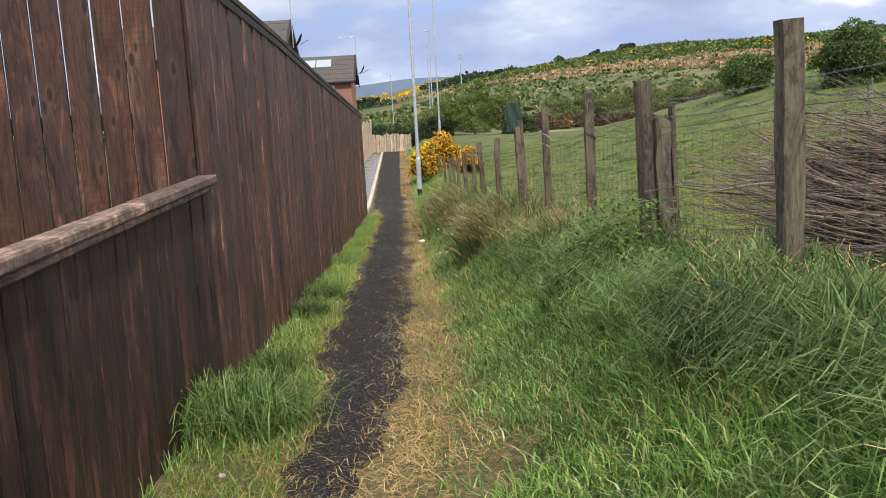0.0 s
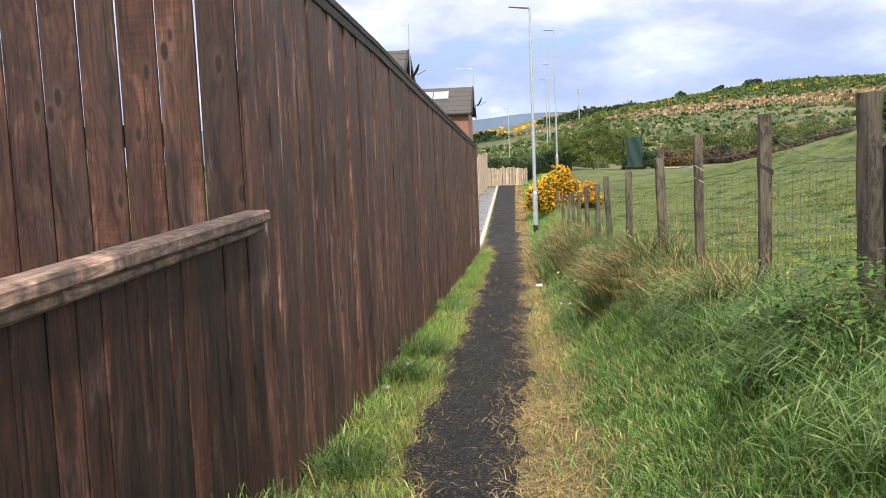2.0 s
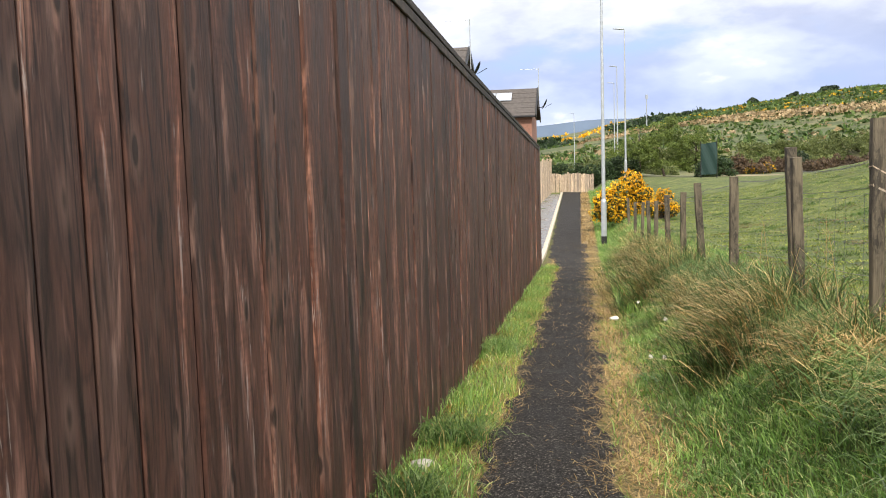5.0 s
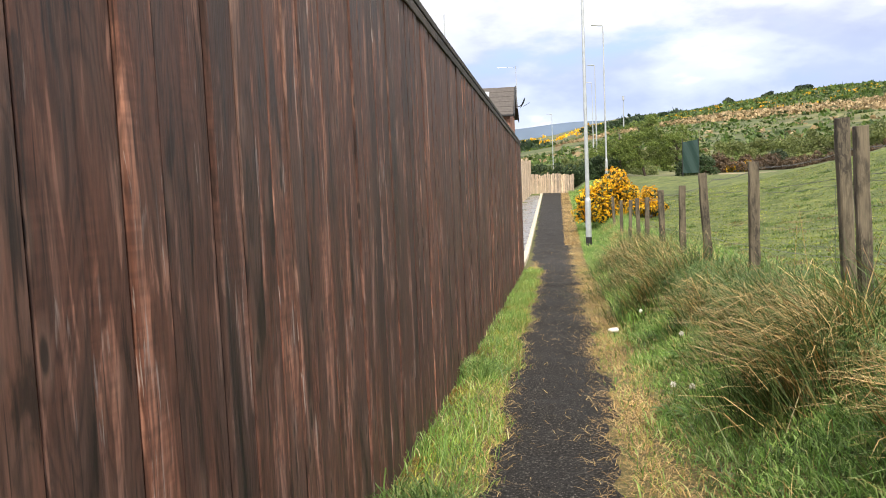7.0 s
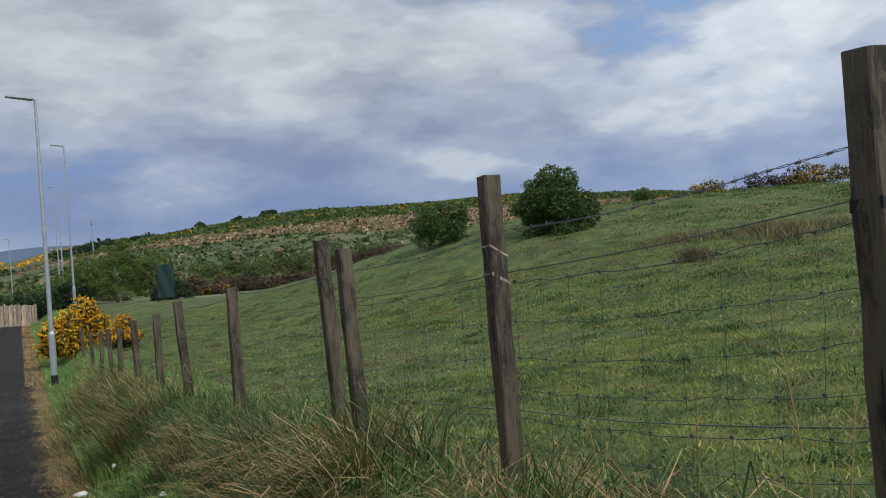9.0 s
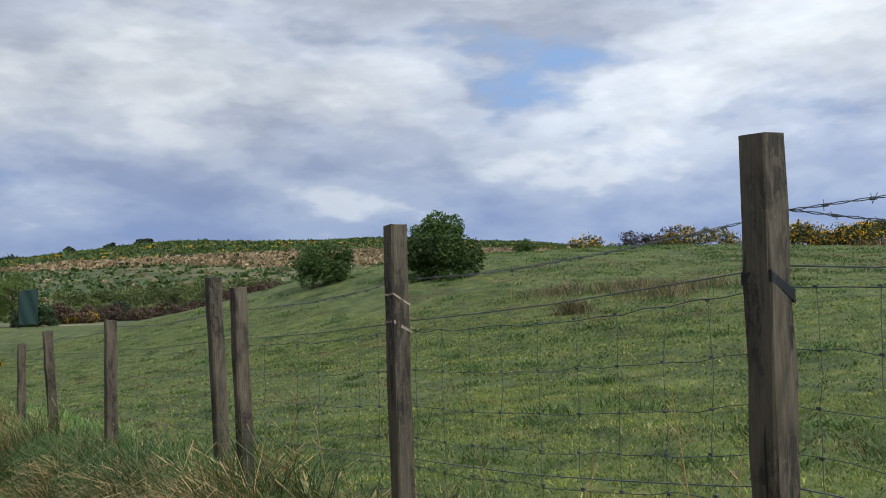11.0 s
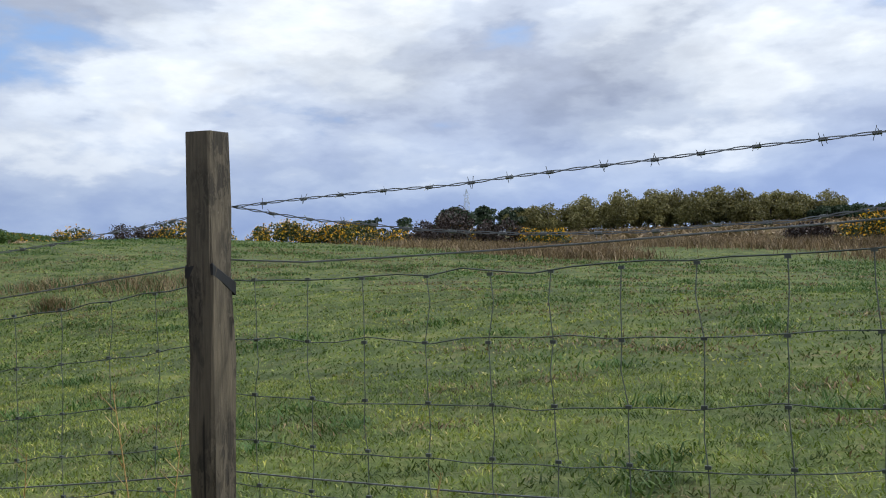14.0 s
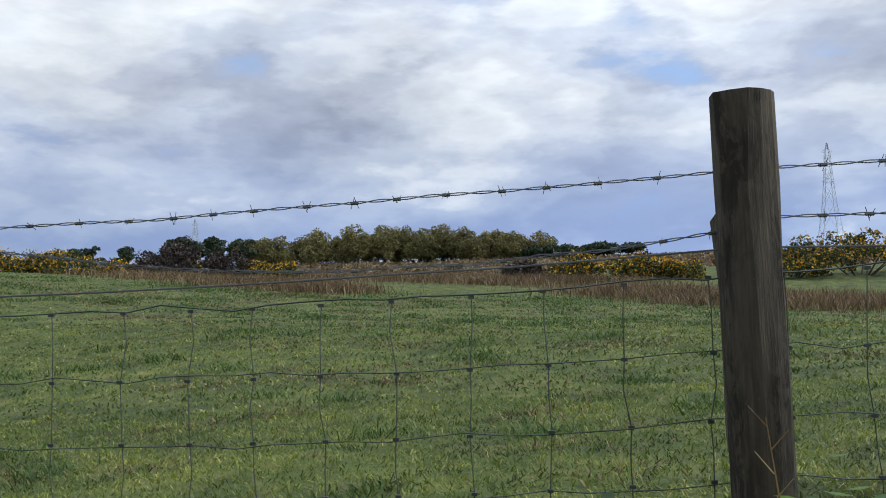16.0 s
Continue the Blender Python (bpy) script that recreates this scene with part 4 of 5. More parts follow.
def build_bushes():
    rng = random.Random(21)
    shrub("hawthorn_bush", at_land(16.4, 32.4, -0.4), lump(rng, 60, 1.2, 1.2, 2.4, 0.18, 0.5), 26000, 0.05, L_HAW, "dense dark green hawthorn bush alone on the pasture", "bush", rng, stems=14, group="hawthorn bushes", trunk=0.16)
    shrub("hawthorn_bush", at_land(14.5, 37.4, -0.22), lump(rng, 40, 1.1, 1.0, 1.75, 0.16, 0.45), 15000, 0.045, L_HAW, "smaller dark green hawthorn bush alone on the pasture", "bush", rng, stems=10, group="hawthorn bushes", trunk=0.1)
    shrub("small_bush", at_land(29.5, 44, -0.05), lump(rng, 10, 0.7, 0.7, 0.9, 0.2, 0.4), 2200, 0.06, L_HAW, "small dark green bush on the pasture ridge", "bush", rng, stems=6)
    shrub("gorse_bush", at_land(1.75, 36.6, -0.1), lump(rng, 34, 0.95, 0.8, 1.6, 0.2, 0.42), 4200, 0.06, L_GORSE, "gorse bush covered in bright orange-yellow flowers", "bush", rng, flowers=(F_GORSE, 9000, 0.045), group="gorse bushes")
    shrub("gorse_bush", at_land(2.85, 35.4, -0.1), lump(rng, 14, 0.5, 0.5, 0.85, 0.15, 0.3), 1800, 0.05, L_GORSE, "small gorse bush with orange-yellow flowers by the fence", "bush", rng, flowers=(F_GORSE, 2600, 0.045), group="gorse bushes")
    # trees and hedge behind the far fence
    for x, y, rx, h, n in ((4.4, 70, 1.5, 3.3, 7000), (6.3, 71, 1.7, 4.2, 9000), (8.4, 70, 1.3, 3.3, 6000), (3.4, 72, 1.2, 2.7, 4000)):
        shrub("young_tree", at_land(x, y, -0.1), lump(rng, 120, rx * 1.1, rx, h * 1.1, 0.12, 0.34), int(n * 2.2), 0.05, L_TREE, "young bright green leafy tree behind the pasture", "tree", rng, stems=9, group="young trees", trunk=0.1)
    for x, y, rx, h in ((-2.8, 70, 1.5, 2.2), (-0.6, 69, 1.4, 1.9), (1.4, 68, 1.4, 1.7), (3.0, 69, 1.2, 1.6), (9.3, 68, 1.2, 1.6), (-5.5, 71, 1.8, 2.6)):
        shrub("dark_shrub", at_land(x, y, -0.1), lump(rng, 40, rx, 1.0, h, 0.2, 0.5), 6000, 0.075, L_BUSH, "dense dark green shrub behind the pale fence", "bush", rng, group="dark shrubs")
    # willow scrub in the dip, russet scrub before it
    for k in range(46):
        az = radians(rng.choice((rng.uniform(9.5, 24), rng.uniform(9.5, 24), rng.uniform(-5, 9))))
        r = rng.uniform(108, 142)
        h = rng.uniform(1.7, 3.0)
        x, y = r * math.sin(az), 7.5 + r * math.cos(az)
        shrub("willow_bush", at_land(x, y, -0.1), lump(rng, 22, h * 1.15, h * 0.8, h, 0.35, 0.75), 2600, 0.13, L_WILLOW, "rounded olive-green willow scrub in the dip", "bush", rng, group="willow bushes", stems=4)
    for k in range(44):
        az = radians(rng.uniform(9, 23))
        r = rng.uniform(72, 98)
        h = rng.uniform(0.7, 1.5)
        x, y = r * math.sin(az), 7.5 + r * math.cos(az)
        shrub("russet_bush", at_land(x, y, -0.1), lump(rng, 14, h * 1.3, h * 0.9, h, 0.25, 0.5), 1700, 0.09, L_RUSSET, "low russet-brown scrub in the boggy dip", "bush", rng, group="russet bushes", stems=4)
    for az, r, h in ((10.2, 74, 0.9), (11.4, 73, 0.8)):
        x, y = r * math.sin(radians(az)), 7.5 + r * math.cos(radians(az))
        shrub("gorse_bush", at_land(x, y, -0.1), lump(rng, 16, 1.1, 0.9, h, 0.2, 0.4), 1500, 0.08, L_GORSE, "low gorse bush flecked with yellow among brown scrub", "bush", rng, flowers=(F_GORSE, 700, 0.07), group="gorse bushes")
    shrub("dark_bush", at_land(26.5, 119, -0.1), lump(rng, 34, 1.1, 1.0, 3.0, 0.35, 0.7), 6000, 0.11, L_PINE, "upright dark green bush among paler scrub", "bush", rng, stems=6, trunk=0.12)
    # gorse along the pasture edge
    for x, y, rx, h, fl in ((41, 52, 2.2, 1.3, 0), (44, 45, 2.4, 1.5, 1), (46, 40, 1.8, 1.4, 1), (50, 33, 1.6, 1.2, 1), (50, 29, 1.5, 1.1, 1), (46, 22.8, 1.3, 1.0, 1), (46, 34.5, 1.6, 1.2, 1), (46, 36.8, 1.3, 1.0, 1), (47, 6.6, 1.2, 1.2, 1), (47, 3.6, 1.5, 1.3, 1), (47, 1.5, 1.0, 0.9, 1), (46, -3.8, 1.8, 1.8, 1), (46, -7, 2.4, 2.4, 1), (47, -11, 2.8, 2.9, 1), (49, -16, 3.2, 3.2, 1), (50, -21, 3.6, 3.4, 1)):
        shrub("gorse_bush", at_land(x, y, -0.1), lump(rng, 26, rx, rx, h, 0.3, 0.65), 3200, 0.085, L_GORSE, "gorse bush flecked with yellow flowers at the pasture edge", "bush", rng, flowers=(F_GORSE, 1150, 0.07), group="gorse bushes")
    for x, y, rx, h in ((43, 48, 2.2, 1.6), (45, 27.3, 2.3, 2.1), (45.5, 25.0, 1.4, 1.5), (48, 30, 1.6, 1.5), (47, 9.5, 1.0, 1.0)):
        shrub("burnt_gorse_bush", at_land(x, y, -0.1), lump(rng, 26, rx, rx, h, 0.3, 0.6), 4200, 0.075, L_BROWN, "dead brown-black gorse bush at the pasture edge", "bush", rng, group="burnt gorse bushes")
    # wood on the skyline
    for k in range(34):
        t = k / 33
        y = 66 - 54 * t + rng.gauss(0, 1)
        h = (3.9 + 2.3 * math.sin(math.pi * min(1, t * 1.05)) ** 0.6) * rng.uniform(0.85, 1.1)
        shrub("woodland_tree", at_land(160 + rng.uniform(-7, 9), y, -0.2), lump(rng, 40, 2.9, 2.8, h * 1.1, 0.6, 1.4), 5200, 0.20, L_WOOD, "rounded olive-green woodland tree on the skyline", "tree", rng, group="woodland trees", stems=6, trunk=0.22)
    for k in range(42):
        y = rng.choice((rng.uniform(63, 112), rng.uniform(63, 80), rng.uniform(-6, 14)))
        h = rng.uniform(4.2, 6.2) * (0.42 if y < 20 else 1)
        blobs = [(rng.gauss(0, 0.8), rng.gauss(0, 0.8), h * (0.45 + 0.5 * rng.random()), rng.uniform(0.7, 1.3)) for _ in range(16)]
        shrub("pine_tree", at_land(158 + rng.uniform(-8, 8), y, -0.2), blobs, 1200, 0.3, L_PINE, "dark pine tree with a bare trunk on the skyline", "tree", rng, group="pine trees", stems=5, trunk=0.2, squash=0.5)
    # two lone trees on the hill
    for x, y, h, w in ((93, 358, 5.0, 3.4), (78, 352, 4.0, 1.9), (62, 345, 3.0, 2.2)):
        shrub("hill_tree", at_land(x, y, -0.3), [(rng.gauss(0, w * 0.45), rng.gauss(0, w * 0.3), h * (0.6 + 0.35 * rng.random()), w * 0.42) for _ in range(14)], 1200, 0.5, L_PINE, "dark lone tree on the hill crest", "tree", rng, group="hill trees", trunk=0.3, squash=0.6)


def build_hillside():
    """Bracken, gorse and scrub strewn over the moor."""
    def cover(name, n, x0, x1, y0, y1, size, h, mat, label, dens):
        x, y = scatter(n, x0, x1, y0, y1, dens)
        z = land(x, y)
        k = 9
        m = len(x)
        s = RNG.uniform(0.5, 1.4, m) * size
        c = np.stack([x, y, z], 1)[:, None, :] + RNG.normal(size=(m, k, 3)) * (s[:, None, None] * [0.8, 0.8, 0.3]) + np.array([0, 0, 1.0]) * (s * h)[:, None, None]
        c = c.reshape(-1, 3)
        a = RNG.normal(size=c.shape) * np.repeat(s, k)[:, None] * 0.5
        b = RNG.normal(size=c.shape) * np.repeat(s, k)[:, None] * 0.35
        v = np.stack([c - a, c + b, c + a, c - b], 1).reshape(-1, 3)
        soup(name, v, np.arange(4 * len(c)).reshape(-1, 4), mat, label, name.replace("_", " "))
    top_edge = lambda x, y: np.where(x < 80, 261 - 0.9 * (x - 45), 229.5 + 0.05 * (x - 80)) + 3 * wave(x, y, 0.06, 2)
    low_edge = lambda x, y: np.maximum(240 - 1.2 * (x - 42), 189) + 3 * wave(x, y, 0.09, 5)
    gorse = lambda x, y: sstep(-3, 5, y - top_edge(x, y))
    clump = lambda x, y: np.clip(0.45 + 1.5 * wave(x, y, 0.16, 6), 0, 1)
    cover("moor_gorse", 30000, -70, 330, 205, 400, 0.55, 0.4, L_HAW, "dark gorse over the hill crest", gorse)
    cover("gorse_bloom", 17000, -70, 330, 205, 360, 0.22, 1.4, F_GORSE, "yellow gorse bloom over the hill crest", lambda x, y: gorse(x, y) * clump(x, y))
    cover("bracken", 70000, 0, 200, 180, 290, 0.5, 0.3, G_PALE, "pale dead bracken in a band across the hillside", lambda x, y: sstep(2, -3, y - top_edge(x, y)) * sstep(-3, 3, y - low_edge(x, y)) * np.clip(0.75 + 0.5 * wave(x, y, 0.3, 4), 0, 1))
    cover("bracken", 3500, 0, 300, 180, 300, 0.5, 0.7, L_GORSE, "dark saplings through the dead bracken", lambda x, y: sstep(2, -3, y - top_edge(x, y)) * sstep(-3, 3, y - low_edge(x, y)))
    cover("moor_scrub", 14000, -90, 300, 130, 260, 0.5, 0.5, L_HAW, "dark green saplings in rows on the lower hillside", lambda x, y: sstep(3, -3, y - low_edge(x, y)) * (np.sin(y * 1.05 + 0.12 * x) > 0.25) * 0.9 + 0.04)
    cover("rough_grass", 3000, -40, 260, 120, 250, 0.6, 0.2, G_PALE, "withered grass between the saplings", lambda x, y: 0.5 * (wave(x, y * 1.6, 0.1, 4) > 0.05))
    cover("gorse_bloom", 420, -80, 30, 462, 486, 0.7, 0.8, F_GORSE, "yellow gorse along the far green ridge", lambda x, y: (wave(x, y, 0.08, 3) > -0.1) * 1.0)
    cover("far_hedge", 2200, -90, 60, 425, 470, 1.3, 0.7, L_BUSH, "dark hedges on the far green ridge", lambda x, y: (wave(x, y, 0.05, 1) > 0.0) * 1.0)
    cover("meadow_scrub", 14000, 58, 165, -60, 120, 0.32, 0.5, G_REED, "rough brown moor grass beyond the pasture", lambda x, y: np.clip((wave(x, y * 1.6, 0.08, 2.0) + 0.3) * 2.2, 0, 1))


# ---- houses, lamps, far things ----
def build_house(name, x1, y0, ridge, eave, width, depth, skylight, label):
    g = float(land(x1, y0))
    h = thing(name, (x1, y0, g), label, "house", "houses")
    ridge, eave = ridge - g, eave - g
    bm = bmesh.new()
    vs = [bm.verts.new(p) for p in ((-width, 0, 0), (0, 0, 0), (0, depth, 0), (-width, depth, 0), (-width, 0, eave), (0, 0, eave), (0, depth, eave), (-width, depth, eave), (-width, depth / 2, ridge - 0.12), (0, depth / 2, ridge - 0.12))]
    for f in ((0, 1, 5, 4), (1, 2, 6, 9, 5), (2, 3, 7, 6), (3, 0, 4, 8, 7)):
        bm.faces.new([vs[i] for i in f])
    part("wall", bm, M_BRICK, h, "red brick wall")
    run = math.hypot(depth / 2 + 0.3, (ridge - eave) * (1 + 0.6 / depth))
    pitch = math.atan2(ridge - eave, depth / 2)
    for face in (0, 1):
        rows = int(run / 0.3)
        bm = bmesh.new()
        box(bm, -width - 0.2, 0.2, 0, run, -0.02, 0.03)
        roof = part("roof", bm, M_TILE, h, "grey-brown tiled roof slope")
        for k in range(rows):
            bm = bmesh.new()
            box(bm, -width - 0.19, 0.19, k * run / rows, (k + 1) * run / rows - 0.01, 0.032, 0.05 + 0.012 * (k % 2), 0.006)
            part("tile_course", bm, M_TILE, roof)
        if face == 0:
            roof.location, roof.rotation_euler = (0, -0.3, eave - 0.3 * math.tan(pitch)), (pitch, 0, 0)
        else:
            roof.location, roof.rotation_euler = (-width, depth + 0.3, eave - 0.3 * math.tan(pitch)), (pitch, 0, math.pi)
        bm = bmesh.new()
        box(bm, 0.2, 0.26, -0.05, run, -0.16, 0.1, 0.01)
        vb = part("verge_board", bm, M_BLACK, h, "black verge board")
        if face == 0:
            vb.location, vb.rotation_euler = roof.location, roof.rotation_euler
        else:
            vb.location, vb.rotation_euler = (-0.0 + 0.46, depth + 0.3, eave - 0.3 * math.tan(pitch)), (pitch, 0, math.pi)
        if face == 0 and skylight:
            for i in range(skylight):
                bm = bmesh.new()
                xo = -1.2 - 0.95 * i
                box(bm, xo - 0.9, xo, run * 0.52, run * 0.80, 0.08, 0.15, 0.01)
                sl = part("skylight", bm, M_GLASSY, h, "pale roof window")
                sl.location, sl.rotation_euler = roof.location, roof.rotation_euler
    bm = bmesh.new()
    tube(bm, [(-width - 0.2, -0.33, eave - 0.2), (0.2, -0.33, eave - 0.2)], 0.06, 8)
    part("gutter", bm, M_BLACK, h)
    # aerial mast, dish and alarm box on the gable
    bm = bmesh.new()
    tube(bm, [(0.3, depth * 0.45, ridge - 1.2), (0.3, depth * 0.45, ridge + 1.15)], 0.025, 6)
    tube(bm, [(0.25, depth * 0.45, ridge + 1.1), (-0.75, depth * 0.45, ridge + 1.12)], 0.012, 5)
    for k in range(6):
        tube(bm, [(0.15 - k * 0.16, depth * 0.45 - 0.14, ridge + 1.1), (0.15 - k * 0.16, depth * 0.45 + 0.14, ridge + 1.1)], 0.006, 4)
    part("aerial", bm, M_STEEL, h)
    bm = bmesh.new()
    rings = []
    for k in range(5):
        r = 0.3 * k / 4
        rings.append([bm.verts.new((0.62 + 0.10 - 0.9 * r * r + 0.5 * r * math.sin(a), depth * 0.3 + r * math.cos(a), ridge - 0.95 + r * math.sin(a))) for a in (2 * math.pi * i / 14 for i in range(14))] if k else [bm.verts.new((0.72, depth * 0.3, ridge - 0.95))])
    for i in range(14):
        bm.faces.new((rings[0][0], rings[1][i], rings[1][(i + 1) % 14]))
    for u, v in zip(rings[1:], rings[2:]):
        for i in range(14):
            bm.faces.new((u[i], v[i], v[(i + 1) % 14], u[(i + 1) % 14]))
    bmesh.ops.solidify(bm, geom=bm.faces[:], thickness=0.015)
    tube(bm, [(0.2, depth * 0.3, ridge - 1.1), (0.45, depth * 0.3, ridge - 1.15), (0.66, depth * 0.3, ridge - 1.0)], 0.02, 6)
    tube(bm, [(0.66, depth * 0.3, ridge - 1.15), (1.05, depth * 0.3, ridge - 0.95)], 0.012, 6)
    part("satellite_dish", bm, M_BLACK, h, "dark satellite dish")
    for k in range(2):
        bm = bmesh.new()
        box(bm, -1.9 - 2.6 * k, -1.0 - 2.6 * k, -0.03, 0.02, eave - 1.5, eave - 0.35, 0.01)
        w = part("window", bm, M_WHITE, h, "white framed window")
        bm = bmesh.new()
        box(bm, -1.83 - 2.6 * k, -1.07 - 2.6 * k, -0.04, -0.032, eave - 1.43, eave - 0.42)
        part("pane", bm, M_GLASSY, w)


def street_lamp(x, y, base, top, facing, label):
    ob = thing("street_lamp", (x, y, base), label, "street lamp", "street lamps")
    h = top - base
    bm = bmesh.new()
    tube(bm, [(0, 0, -0.3), (0, 0, 0.32)], 0.088, 14)
    part("root_sleeve", bm, M_BLACK, ob, "black base sleeve")
    bm = bmesh.new()
    tube(bm, [(0, 0, 0.32), (0, 0, 1.35), (0, 0, 1.42)], [0.084, 0.084, 0.06], 14)
    part("base_compartment", bm, M_STEEL, ob)
    bm = bmesh.new()
    tube(bm, [(0, 0, 1.4), (0, 0, h * 0.6), (0, 0, h)], [0.058, 0.046, 0.036], 12)
    part("column", bm, M_STEEL, ob, "galvanised steel column")
    d = Vector(facing).normalized()
    bm = bmesh.new()
    tube(bm, [(0, 0, h), tuple(d * 0.14 + Vector((0, 0, h + 0.03)))], 0.03, 8)
    part("bracket", bm, M_STEEL, ob)
    bm = bmesh.new()
    box(bm, -0.32, 0.32, -0.11, 0.11, -0.035, 0.035, 0.02)
    for v in bm.verts:
        if v.co.x > 0:
            v.co.y *= 0.75
            v.co.z = v.co.z * 0.7 + 0.01
    head = part("lantern", bm, M_STEEL, ob, "flat grey lantern head")
    head.location = d * 0.36 + Vector((0, 0, h + 0.03))
    head.rotation_euler = (0, -0.06, math.atan2(d.y, d.x))
    return ob


def build_far_fence():
    rng = random.Random(31)
    f = thing("garden_fence", (0, 62, -0.8), "pale new vertical board garden fence", "fence")
    x = -1.5
    while x < 1.1:
        w = rng.uniform(0.09, 0.13)
        bm = bmesh.new()
        box(bm, -w / 2, w / 2, -0.01, 0.01, -0.2, 1.12 + rng.gauss(0, 0.05) - 0.06 * max(0, x), 0.003)
        part("board", bm, M_PALE, f).location = (x, 0, 0)
        x += w + 0.015
    bm = bmesh.new()
    box(bm, -1.5, 1.1, 0.012, 0.06, 0.75, 0.85)
    part("rail", bm, M_PALE, f)
    f = thing("garden_fence", (-1.55, 62, -0.8), "pale stepped board garden fence beside the road", "fence")
    for k in range(46):
        t = k / 45
        w = 0.2
        step = 1.95 + 0.42 * int(t * 3) / 3 * (1 - t) + (0.25 if k % 15 < 7 else 0) * 0.3
        bm = bmesh.new()
        box(bm, -0.01, 0.01, -w / 2, w / 2, -0.3, step + rng.gauss(0, 0.02), 0.003)
        part("board", bm, M_PALE, f).location = (0.28 * -t, -10 * t, 0.0)


def build_pylon(x, y, h, label):
    g = float(land(x, y))
    ob = thing("electricity_pylon", (x, y, g), label, "pylon", "pylons")
    bm = bmesh.new()
    lv = [(0, 0.11), (0.25, 0.075), (0.45, 0.05), (0.62, 0.036), (0.78, 0.026), (0.9, 0.02), (1.0, 0.003)]
    r = 0.0019 * h
    for (za, wa), (zb, wb) in zip(lv, lv[1:]):
        c0 = [Vector((sx * wa * h, sy * wa * h, za * h)) for sx, sy in ((-1, -1), (1, -1), (1, 1), (-1, 1))]
        c1 = [Vector((sx * wb * h, sy * wb * h, zb * h)) for sx, sy in ((-1, -1), (1, -1), (1, 1), (-1, 1))]
        for i in range(4):
            tube(bm, [c0[i], c1[i]], r, 4)
            tube(bm, [c0[i], c1[(i + 1) % 4]], r * 0.6, 4)
            tube(bm, [c0[(i + 1) % 4], c1[i]], r * 0.6, 4)
    part("lattice_tower", bm, M_STEEL, ob)
    for z in (0.66, 0.80, 0.92):
        bm = bmesh.new()
        for s in (-1, 1):
            tube(bm, [(0, 0, (z + 0.03) * h), (0.0, s * 0.05 * h, z * h)], r * 0.8, 4)
            tube(bm, [(0, 0, z * h - 0.01 * h), (0.0, s * 0.05 * h, z * h)], r * 0.8, 4)
        part("cross_arm", bm, M_STEEL, ob)


def build_far_things():
    street_lamp(0.93, 32, -1.36, 5.9, (-1, -0.15, 0), "grey galvanised street lamp on the grass verge")
    for x, y, top in ((2.95, 60, 8.8), (3.5, 85, 9.1), (3.8, 100, 8.9), (-0.5, 125, 7.2)):
        street_lamp(x, y, float(land(x, y)), top, (-1, -0.1, 0), "tall grey street lamp beyond the far fence")
    bm = bmesh.new()
    tube(bm, [(0, 0, -1), (0, 0, 9.5)], [0.2, 0.14], 8)
    tube(bm, [(0, 0, 9.2), (0, 0, 10.6)], 0.4, 8)
    m = thing("radio_mast", at_land(21.5, 300), "slim grey radio mast on the skyline", "mast")
    part("mast", bm, M_STEEL, m)
    # green mesh screen at the end of the pasture
    s = thing("mesh_screen", (7.6, 62, 0.1), "dark green mesh screen panel on posts", "fence")
    bm = bmesh.new()
    box(bm, 0, 0.95, -0.01, 0.01, -0.05, 1.95)
    bmesh.ops.subdivide_edges(bm, edges=bm.edges[:], cuts=6, use_grid_fill=True)
    for v in bm.verts:
        v.co.y += 0.04 * math.sin(v.co.x * 9 + v.co.z * 3)
        v.co.z -= 0.15 * (0.95 - v.co.x) if v.co.z > 1.7 else 0
    part("mesh_sheet", bm, M_GREENMESH, s)
    for k in range(2):
        bm = bmesh.new()
        tube(bm, [(0.0 + 0.95 * k, 0.03, -0.3), (0.0 + 0.95 * k, 0.03, 2.0)], 0.03, 8)
        part("post", bm, M_BLACK, s)
    build_pylon(200, -50, 24.7, "grey lattice electricity pylon beyond the gorse")
    build_pylon(480, 214, 42.5, "distant grey lattice electricity pylon")
    # blue hills on the horizon, with the distance haze put into their colour
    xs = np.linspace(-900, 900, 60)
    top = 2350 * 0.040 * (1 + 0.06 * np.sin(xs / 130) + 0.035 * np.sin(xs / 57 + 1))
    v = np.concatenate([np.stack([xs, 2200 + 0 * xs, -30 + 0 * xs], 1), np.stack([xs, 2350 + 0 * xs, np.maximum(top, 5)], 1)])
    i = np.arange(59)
    soup("backdrop", v, np.stack([i, i + 1, i + 61, i + 60], 1), M_BLUE, "far hills on the horizon, coloured blue for haze", "hills", "structure")


# ---- brushwood, weeds, litter ----
# x, y, height, lean along y, lean along x
STALKS = [(1.86, 9.05, 0.62, 0.06, -0.03), (1.84, 8.98, 0.5, -0.05, 0.02), (1.80, 8.05, 0.38, 0.05, -0.04), (1.85, 9.85, 0.45, 0.1, 0.0), (1.78, 7.05, 0.55, 0.06, -0.02), (1.88, 8.35, 0.42, -0.07, 0.0),
          (1.82, 7.75, 0.36, 0.08, -0.02), (1.84, 9.45, 0.5, -0.1, -0.05), (1.80, 10.9, 0.6, 0.12, -0.05), (1.84, 11.4, 0.7, -0.1, -0.03), (1.86, 13.2, 0.7, 0.12, -0.05), (1.84, 13.6, 0.6, -0.12, 0.0)]


